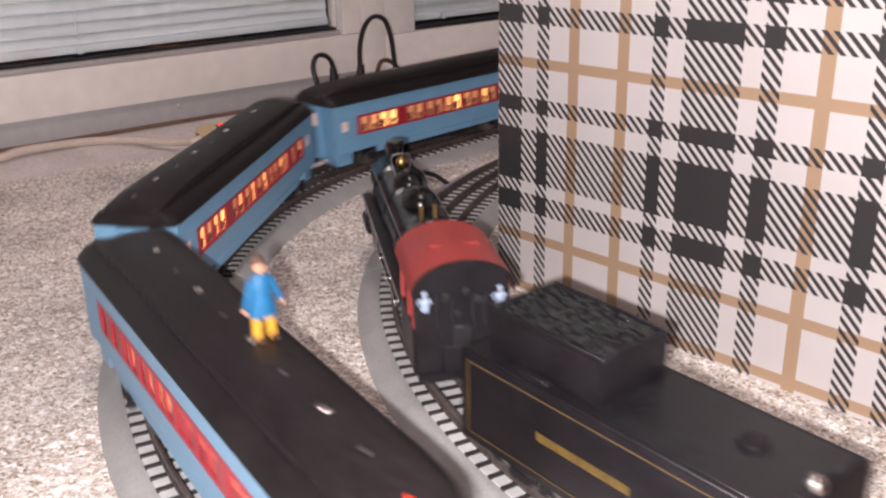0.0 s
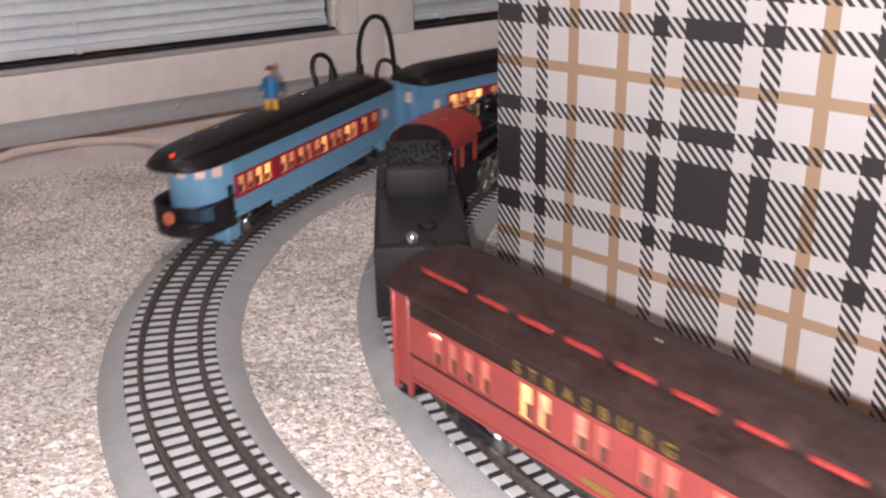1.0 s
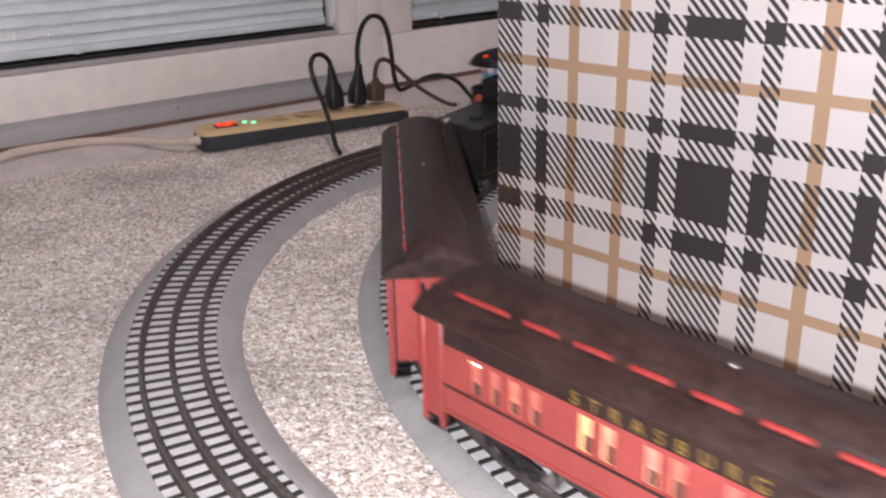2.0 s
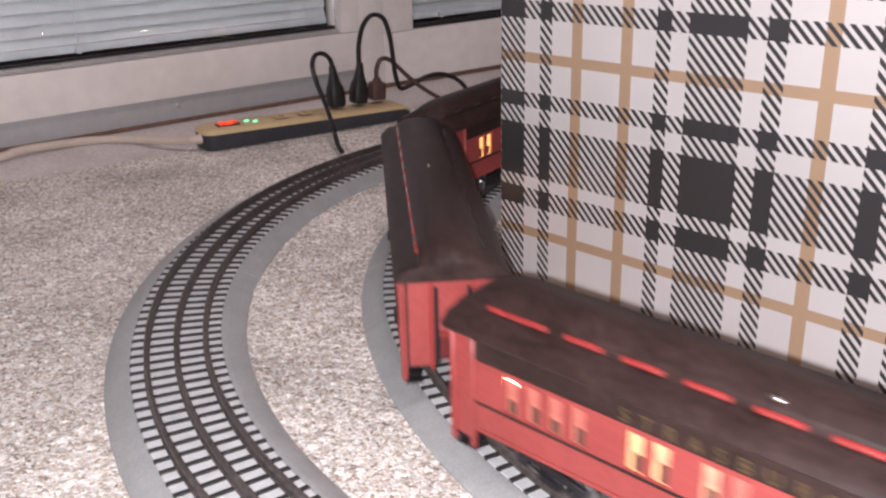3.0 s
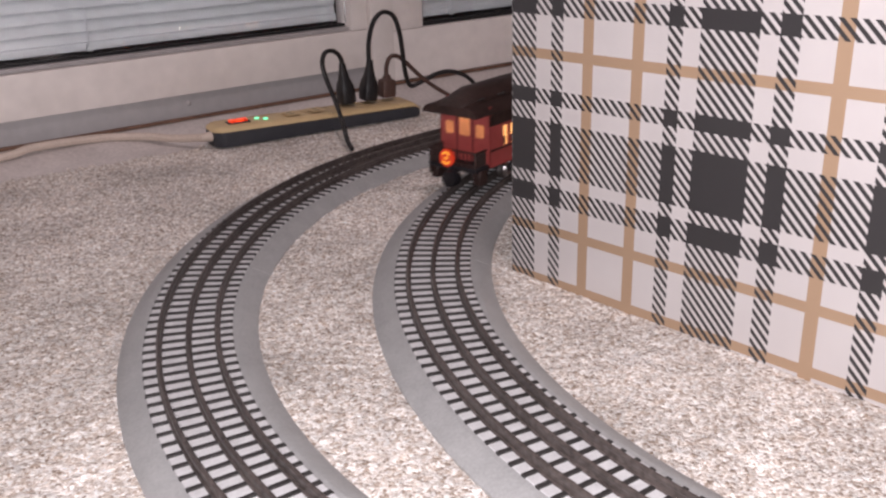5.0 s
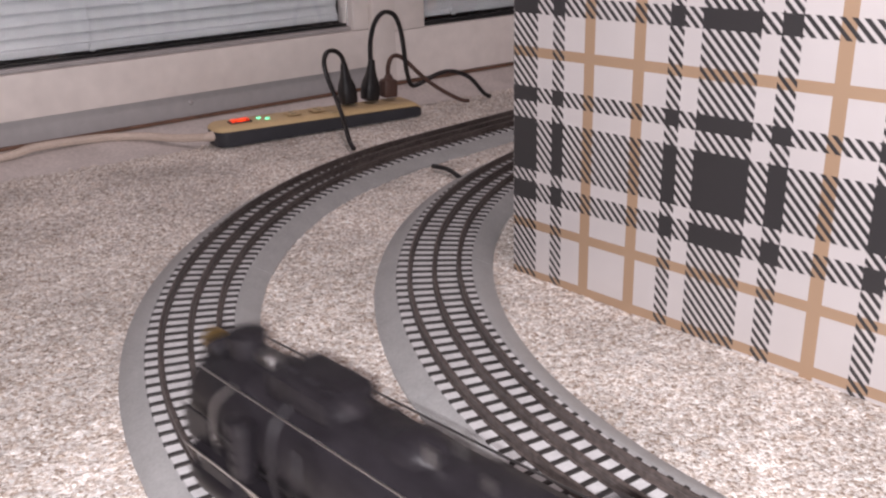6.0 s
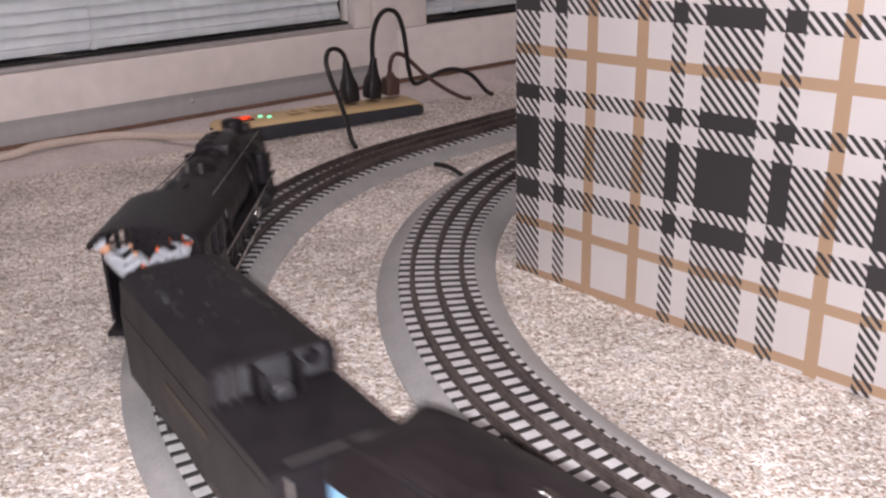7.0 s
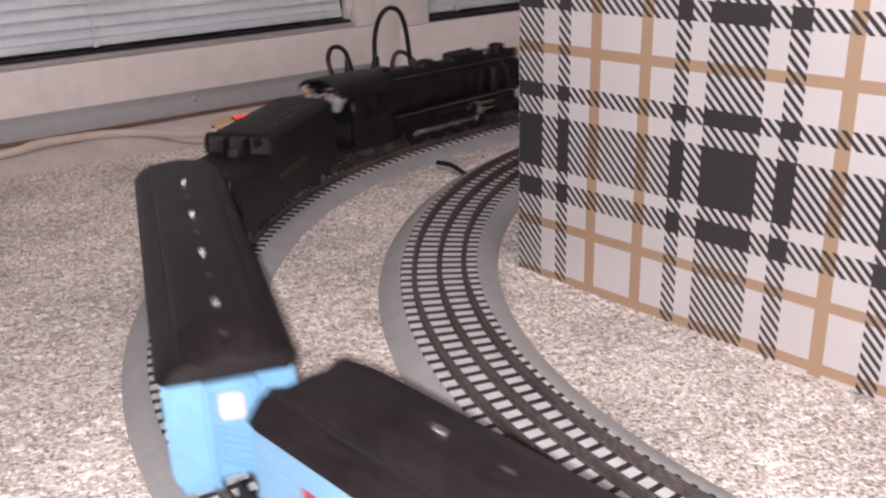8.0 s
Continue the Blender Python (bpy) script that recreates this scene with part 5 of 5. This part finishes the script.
        part("slide_bar", box(0.084, 0.118, side * 0.0232 - 0.001, side * 0.0232 + 0.001, 0.0245, 0.026), STEEL, e)
        part("valve_link", tube([(0.116, side * 0.024, 0.028), (0.098, side * 0.0245, 0.0275), (0.078, side * 0.0245, 0.03), (0.066, side * 0.0245, 0.022)], 0.0009, 6), STEEL, e)
        part("ladder", rod((0.162, side * 0.019, 0.0195), (0.166, side * 0.02, 0.0345), 0.0007, 6), DARK_STEEL, e)
    wheels, rods = drivers(e, (-0.012, 0.025, 0.062), 0.0165, WHEEL_STEEL, 0.007)
    for x in (0.138, -0.07):
        tr = part("pony_truck", box(x - 0.012, x + 0.012, -0.018, 0.018, 0.008, 0.012, 0.001), SATIN, e)
        for side in (1, -1):
            shared("wheel", wheel_mesh(0.0078, DARK_STEEL), tr, pose(x, side * 0.0168, 0.0078, 0, 0, 0 if side > 0 else 180))
    return e, wheels, rods


def small_tender():
    t = empty("tender", "black toy tender lined in gold with heaped coal", "toy tender")
    w, L = 0.0285, 0.083
    part("body", box(-L, L, -w, w, 0.0125, 0.057, 0.0012, seg=2), BLACK, t, "black tender tank")
    part("deck", box(-L + 0.003, 0.0045, -w + 0.003, w - 0.003, 0.0572, 0.0586, 0.0004), DECK_BLACK, t, "satin black rear deck")
    part("deck_rim", box(-L + 0.0005, L - 0.0005, -w + 0.0004, w - 0.0004, 0.056, 0.0583, 0.0006), BLACK, t)
    bunker = part("bunker", box(0.005, L - 0.011, -0.0205, 0.0205, 0.0565, 0.0785, 0.0012, seg=2), BLACK, t, "raised black coal bunker")
    for x0, x1, y0, y1 in ((0.0048, L - 0.0108, 0.0192, 0.0207), (0.0048, L - 0.0108, -0.0207, -0.0192), (0.0048, 0.0063, -0.0191, 0.0191), (L - 0.0123, L - 0.0108, -0.0191, 0.0191)):
        part("rim", box(x0, x1, y0, y1, 0.0776, 0.0805, 0.0005), BLACK, bunker)
    b = None
    rng = random.Random(11)
    for k in range(340):
        b = ball((rng.uniform(0.0075, L - 0.014), rng.uniform(-0.018, 0.018), 0.0788 + rng.uniform(0, 0.0016)), rng.uniform(0.0008, 0.0017), (1, rng.uniform(0.6, 1.1), rng.uniform(0.4, 0.8)), bm=b, n=6)
    tagged(part("coal", b, COAL, t, "heap of glinting black coal"), kind="stuff")
    for side in (1, -1):
        part("step_box", box(0.03, 0.046, side * 0.0243 - 0.0022, side * 0.0243 + 0.0022, 0.058, 0.061, 0.0006), BLACK, t)
        for z0, z1 in ((0.053, 0.054), (0.0168, 0.0176)):
            part("gold_line", box(-L + 0.005, L - 0.005, side * w - 0.0003, side * w + 0.0003, z0, z1 - 0.0003), DULL_GOLD, t, "thin gold lining", smooth=False)
        for xa in (-L + 0.005, L - 0.0058):
            part("gold_line", box(xa, xa + 0.0008, side * w - 0.0003, side * w + 0.0003, 0.0178, 0.0529), DULL_GOLD, t, smooth=False)
        for k in range(11):
            part("lettering_bar", box(-0.018 + 0.0047 * k, -0.0157 + 0.0047 * k, side * w - 0.0003, side * w + 0.0003, 0.0335, 0.0375), FADED_GOLD, t, "gold lettering bar", smooth=False)
    part("rear_lamp", ball((-L + 0.002, 0.006, 0.0622), 0.004, (0.8, 1, 1), n=12), STEEL, t, "bright rear lamp")
    part("lamp_bracket", box(-L + 0.001, -L + 0.005, -0.009, 0.013, 0.058, 0.06, 0.0005), BLACK, t)
    part("rear_bar", box(-L - 0.0004, -L + 0.0002, 0.0025, 0.0095, 0.045, 0.0464), FADED_GOLD, t, "small gold plate", smooth=False)
    part("rear_bar", box(-L - 0.0004, -L + 0.0002, 0.0005, 0.008, 0.0348, 0.0366), FADED_GOLD, t, smooth=False)
    part("hatch", rod((-0.05, -0.004, 0.058), (-0.05, -0.004, 0.0607), 0.006, 16, bevel=0.0008), BLACK, t)
    part("underframe", box(-L, L, -0.016, 0.016, 0.008, 0.0125), SATIN, t)
    coupler(t, -L, -1)
    for x in (-0.044, 0.044):
        truck(t, x, base=0.034)
    return t


def roof_figure():
    """A little moulded boy in a blue coat and yellow trousers: one plain mesh."""
    b = rod((0, -0.0035, 0), (0, -0.003, 0.0125), 0.0021, 8, 0.0024, index=1)
    rod((0, 0.0035, 0), (0, 0.003, 0.0125), 0.0021, 8, 0.0024, bm=b, index=1)
    ball((0.0012, -0.0036, 0.0009), 0.0022, (1.5, 0.9, 0.6), bm=b, index=3, n=8)
    ball((0.0012, 0.0036, 0.0009), 0.0022, (1.5, 0.9, 0.6), bm=b, index=3, n=8)
    n = 12
    spec = ((0.0098, 0.0066, 0.0046), (0.0102, 0.0067, 0.0047), (0.016, 0.0052, 0.0038), (0.0205, 0.0048, 0.0035), (0.0245, 0.0046, 0.0032), (0.0266, 0.0022, 0.002))
    loft([[(rx * math.cos(2 * math.pi * k / n), ry * math.sin(2 * math.pi * k / n), z) for k in range(n)] for z, ry, rx in spec], bm=b, index=0)
    for s in (1, -1):
        rod((0, s * 0.0044, 0.0245), (0.001, s * 0.0086, 0.0142), 0.0015, 8, 0.0014, bm=b, index=0)
        ball((0.0013, s * 0.009, 0.0134), 0.0013, bm=b, index=2, n=8)
    ball((0, 0, 0.0294), 0.003, (1, 0.95, 1.1), bm=b, index=2, n=10)
    ball((-0.0006, 0, 0.031), 0.0032, (1.05, 1.02, 0.9), bm=b, index=3, n=10)
    b.transform(Matrix.Diagonal((0.98, 0.98, 1.1, 1)))
    ob = new("toy_figure", mesh_of(b, COAT, YELLOW, SKIN, HAIR, smooth=True))
    return tagged(ob, "small moulded toy figure in blue coat and yellow trousers", "toy figure")


# ---- things on the floor ----
def gift_box():
    b = box(0, 0.34, 0, 0.34, 0.0, 0.30, 0.0025, seg=3)
    ob = part("gift_box", b, PLAID)
    ob.matrix_basis = BOX_POSE
    tagged(ob, "upright box in black, white and tan plaid paper", "box")


STRIP = Matrix.Translation((-0.236, 0.9929, 0.0035)) @ Matrix.Rotation(radians(30.8), 4, "Z")


def power_strip():
    """Long outlet strip: charcoal tray and beige cover, with a rocker switch and two lamps."""
    s = empty("power_strip", "beige and charcoal power strip with glowing red switch", "power strip", m=STRIP)
    n, L, w = 8, 0.256, 0.044

    def outline(inset, z):
        pts = []
        for cx, cy, a0 in ((L - 0.014, w - 0.014, 0), (0.014, w - 0.014, 90), (0.014, 0.014, 180), (L - 0.014, 0.014, 270)):
            for k in range(n + 1):
                a = radians(a0 + 90 * k / n)
                x = cx + (0.014 - inset) * math.cos(a)
                # the far end rounds down to the floor
                fall = math.sqrt(1 - (max(0.0, x - L + 0.036) / 0.0372) ** 2)
                pts.append((x, cy + (0.014 - inset) * math.sin(a), z * fall))
        return pts

    part("tray", loft([outline(0.001, 0.0), outline(0, 0.003), outline(0, 0.0165)]), CHARCOAL, s, "charcoal plastic tray")
    part("cover", loft([outline(-0.0004, 0.0168), outline(0.0008, 0.0195), outline(0.004, 0.0215), outline(0.009, 0.0222)]), BEIGE, s, "beige plastic cover")
    r = part("rocker", box(0.022, 0.042, 0.013, 0.023, 0.0215, 0.0252, 0.0012, seg=2), RED_LED, s, "glowing red rocker switch")
    part("rocker_frame", box(0.0195, 0.0445, 0.0115, 0.0245, 0.0212, 0.0232, 0.0006), CHARCOAL, s)
    for x, y in ((0.055, 0.022), (0.0625, 0.0145)):
        part("indicator", ball((x, y, 0.0223), 0.0026, (1.2, 1, 0.4)), GREEN_LED, s, "small green indicator lamp")
    for x in (0.095, 0.125):
        b = box(x - 0.008, x + 0.008, 0.011, 0.031, 0.0219, 0.0223, 0.0001)
        o = part("outlet", b, BEIGE, s)
        for dy in (-0.004, 0.004):
            part("slot", box(x - 0.003, x + 0.003, 0.021 + dy - 0.0007, 0.021 + dy + 0.0007, 0.0222, 0.0225), GASKET, o, smooth=False)
    part("strain_relief", rod((-0.012, 0.016, 0.0115), (0.002, 0.016, 0.0115), 0.0042, 10, 0.006), CABLE_WHITE, s)


def plug(m, mat, label, cord_points, r, cord_label, block=False):
    """A moulded plug with ribs, and its cord as a part."""
    p = empty("plug", label, "plug", "plugs in the strip", m=m)
    secs = []
    spec = ((0.0, 0.0098, 0.0112), (0.004, 0.0106, 0.0118), (0.013, 0.0106, 0.0116), (0.021, 0.0092, 0.0104), (0.028, 0.0064, 0.0074), (0.036, 0.0047, 0.005), (0.046, 0.0034, 0.0035))
    if block:
        spec = ((0.0, 0.0076, 0.0072), (0.003, 0.008, 0.0076), (0.017, 0.008, 0.0076), (0.0195, 0.0074, 0.007), (0.0215, 0.004, 0.004), (0.026, 0.0026, 0.0026))
    power = 0.3 if block else 0.5
    slim = 1.12 if block else 0.9
    for z, rx, ry in spec:
        rx, ry = rx * slim, ry * slim
        ring = []
        for k in range(16):
            c, s = math.cos(2 * math.pi * k / 16), math.sin(2 * math.pi * k / 16)
            ring.append((rx * math.copysign(abs(c) ** power, c), ry * math.copysign(abs(s) ** power, s), z))
        secs.append(ring)
    part("shell", loft(secs), mat, p)
    for z in () if block else (0.030, 0.0345, 0.039, 0.0435):
        part("strain_rib", rod((0, 0, z - 0.0009), (0, 0, z + 0.0009), 0.0049 - (z - 0.03) * 0.07, 12), mat, p)
    c = part("cord", tube(cord_points, r, 8), mat, p, cord_label)
    c.matrix_parent_inverse = m.inverted()
    return p


def cord(name, pts, r, mat, label, flat=1.0):
    ob = part(name, tube(pts, r, 8, flat=flat), mat)
    tagged(ob, label, "cord")


def floor_things():
    gift_box()
    power_strip()
    at = lambda x, y, z: tuple(STRIP @ Vector((x + 0.0225, y + 0.01, z)))
    plug(STRIP @ pose(0.1695, 0.03, 0.0222, 0, -4, 0), RUBBER, "black moulded plug with ribbed strain relief",
         [at(0.1445, 0.02, 0.063), at(0.142, 0.020, 0.0755), at(0.132, 0.016, 0.084), at(0.12, 0.012, 0.084), at(0.1135, 0.007, 0.073), at(0.1145, 0.0, 0.055), at(0.115, -0.018, 0.035), at(0.106, -0.052, 0.02), at(0.094, -0.088, 0.008), at(0.091, -0.104, 0.003)], 0.0026, "black cord looping to the floor")
    plug(STRIP @ pose(0.1975, 0.03, 0.0222, 0, 6, 0), RUBBER, "black moulded plug with a tall looping cord",
         [at(0.1785, 0.02, 0.063), at(0.180, 0.021, 0.088), at(0.187, 0.021, 0.11), at(0.199, 0.021, 0.1205), at(0.213, 0.021, 0.116), at(0.2205, 0.021, 0.098), at(0.2245, 0.022, 0.075), at(0.229, 0.025, 0.048), at(0.237, 0.028, 0.0295), at(0.252, 0.028, 0.0315), at(0.275, 0.028, 0.039), at(0.296, 0.026, 0.0395), at(0.317, 0.022, 0.03), at(0.335, 0.018, 0.009), at(0.345, 0.018, 0.003)], 0.0027, "thick black cord in a tall loop")
    plug(STRIP @ pose(0.223, 0.031, 0.0222, 0, 3, 0), BROWN_PLASTIC, "small square brown plug in the strip",
         [at(0.2012, 0.021, 0.0455), at(0.2022, 0.022, 0.057), at(0.209, 0.025, 0.067), at(0.220, 0.027, 0.067), at(0.232, 0.028, 0.058), at(0.252, 0.026, 0.038), at(0.275, 0.022, 0.02), at(0.298, 0.016, 0.006), at(0.31, 0.014, 0.003)], 0.0026, "thin brown drooping cord", True)
    end = tuple(STRIP @ Vector((-0.008, 0.016, 0.0115)))
    cord("supply_cable", [(-0.66, 0.775, 0.016), (-0.54, 0.865, 0.0155), (-0.445, 0.9375, 0.016), (-0.419, 0.960, 0.0195), (-0.388, 0.986, 0.0185), (-0.3535, 1.0085, 0.0165), (-0.3156, 1.018, 0.0135), (-0.285, 1.012, 0.0125), end], 0.0043, CABLE_WHITE, "thick off-white flexible supply cable on the threshold")
    cord("track_wire", [(-0.0075, 0.9, 0.006), (0.004, 0.886, 0.0075), (0.011, 0.874, 0.007), (0.02, 0.857, 0.005)], 0.0024, RUBBER, "short black wire end beside the track")


# ---- build ----
setting()
floor_things()
track(OUTER, "outer track loop")
track(INNER, "inner track loop")
big, big_wheels, big_rods = big_engine()
big_t = big_tender()
blue_1 = blue_coach("blue train coaches", "sky blue passenger coach with lit crimson window band")
blue_2 = copy_thing(blue_1, Matrix())
blue_obs = blue_coach("blue train coaches", "sky blue observation car with rounded rear platform", True)
boy = roof_figure()
small, small_wheels, small_rods = small_engine()
small_t = small_tender()
red_1 = red_coach("red train coaches", "signal red passenger coach with dark brown roof")
red_2 = copy_thing(red_1, Matrix())
red_obs = red_coach("red train coaches", "signal red observation car with glowing drumhead", True)
crew_b1 = crew("toy_figure", "moulded toy crew figure in white in the cab", (PALE, SKIN), 1.25)
crew_b2 = crew("toy_figure", "moulded toy crew figure in white and orange", (PALE, ORANGE), 1.25)
crew_r1 = crew("toy_figure", "moulded toy crew figure in pale denim blue", (PALE_BLUE, PALE), 0.55)
crew_r2 = crew("toy_figure", "moulded toy crew figure in blue and white", (PALE_BLUE, PALE), 0.55)

TIMES = [k / 10 for k in range(81)]


def travelled(t, knots):
    """Metres gone by t at speeds given at knots, joined by straight lines."""
    ts, vs = [k[0] for k in knots], [k[1] for k in knots]
    grid = np.linspace(0, t, 2001)
    v = np.interp(grid, ts, vs)
    return float(((v[1:] + v[:-1]) / 2 * np.diff(grid)).sum())


BLUE_SPEED = ((0, 0.455), (6.3, 0.455), (6.36, 0.25), (6.5, 0.25), (6.58, 0.41), (7.4, 0.404), (7.55, 0.36), (8, 0.358))
RED_SPEED = ((0, 0.285), (1.5, 0.275), (2.3, 0.295), (3.0, 0.32), (3.5, 0.336), (3.8, 0.339), (8, 0.342))
BLUE_START = -2.7829
RED_START = 0.1756 - travelled(1.5, RED_SPEED)


def stand(loop, s, pivot):
    """The pose of a vehicle whose two pivots ride the middle rail at s - pivot and s + pivot."""
    a, c = along(loop, s - pivot)[0], along(loop, s + pivot)[0]
    d = c - a
    return Matrix.Translation((*((a + c) / 2), RAIL_TOP)) @ Matrix.Rotation(math.atan2(d.y, d.x), 4, "Z")


def motions():
    for loop, start, speed, train in (
        (OUTER, BLUE_START, BLUE_SPEED, ((big, 0.011, 0.05, ((crew_b1, pose(-0.1335, 0.0145, 0.049, 0, -30, -62)), (crew_b2, pose(-0.1325, -0.0145, 0.0515, 0, -30, 78)))), (big_t, -0.256, 0.056, ()), (blue_1, -0.519, 0.088, ()),
                                         (blue_2, -0.851, 0.088, ()), (blue_obs, -1.185, 0.088, ((boy, pose(-0.033, -0.007, 0.08, 0, 0, 188)),)))),
        (INNER, RED_START, RED_SPEED, ((small, 0.499, 0.05, ((crew_r1, pose(-0.0995, 0.0195, 0.0525)), (crew_r2, pose(-0.0995, -0.0195, 0.0525)))), (small_t, 0.277, 0.044, ()), (red_1, -0.002, 0.084, ()),
                                       (red_2, -0.315, 0.084, ()), (red_obs, -0.64, 0.084, ())))):
        for thing, lag, pivot, riders in train:
            way = [(t, start + travelled(t, speed) + lag) for t in TIMES]
            walk(thing, [(t, stand(loop, s, pivot)) for t, s in way])
            for rider, m in riders:
                walk(rider, [(t, stand(loop, s, pivot) @ m) for t, s in way])
            # the bogies follow the rails
            for bogie in [o for o in thing.children if o.name.startswith("truck")]:
                x = bogie.location.x
                rows = []
                for t, s in way:
                    turn = along(loop, s + x)[1] - stand(loop, s, pivot).to_euler().z
                    rows.append((t, pose(x, 0, 0, 0, 0, math.degrees((turn + math.pi) % (2 * math.pi) - math.pi))))
                walk(bogie, rows)
    # driving wheels and rods
    for wheels, rods, r, crank, start, speed in ((big_wheels, big_rods, 0.0143, 0.0062, BLUE_START, BLUE_SPEED), (small_wheels, small_rods, 0.0165, 0.007, RED_START, RED_SPEED)):
        ticks = [(k / 30, travelled(k / 30, speed) / r) for k in range(241)]
        for wh, x, side in wheels:
            walk(wh, [(t, Matrix.Translation((x, side * 0.0168, r)) @ Matrix.Rotation(a, 4, "Y") @ Matrix.Rotation(0 if side > 0 else math.pi, 4, "Z")) for t, a in ticks])
        for rd, side in rods:
            # the pins of the two sides stand opposite, as the wheels are turned
            walk(rd, [(t, Matrix.Translation((side * crank * math.cos(a), side * 0.0228, r - side * crank * math.sin(a)))) for t, a in ticks])


motions()
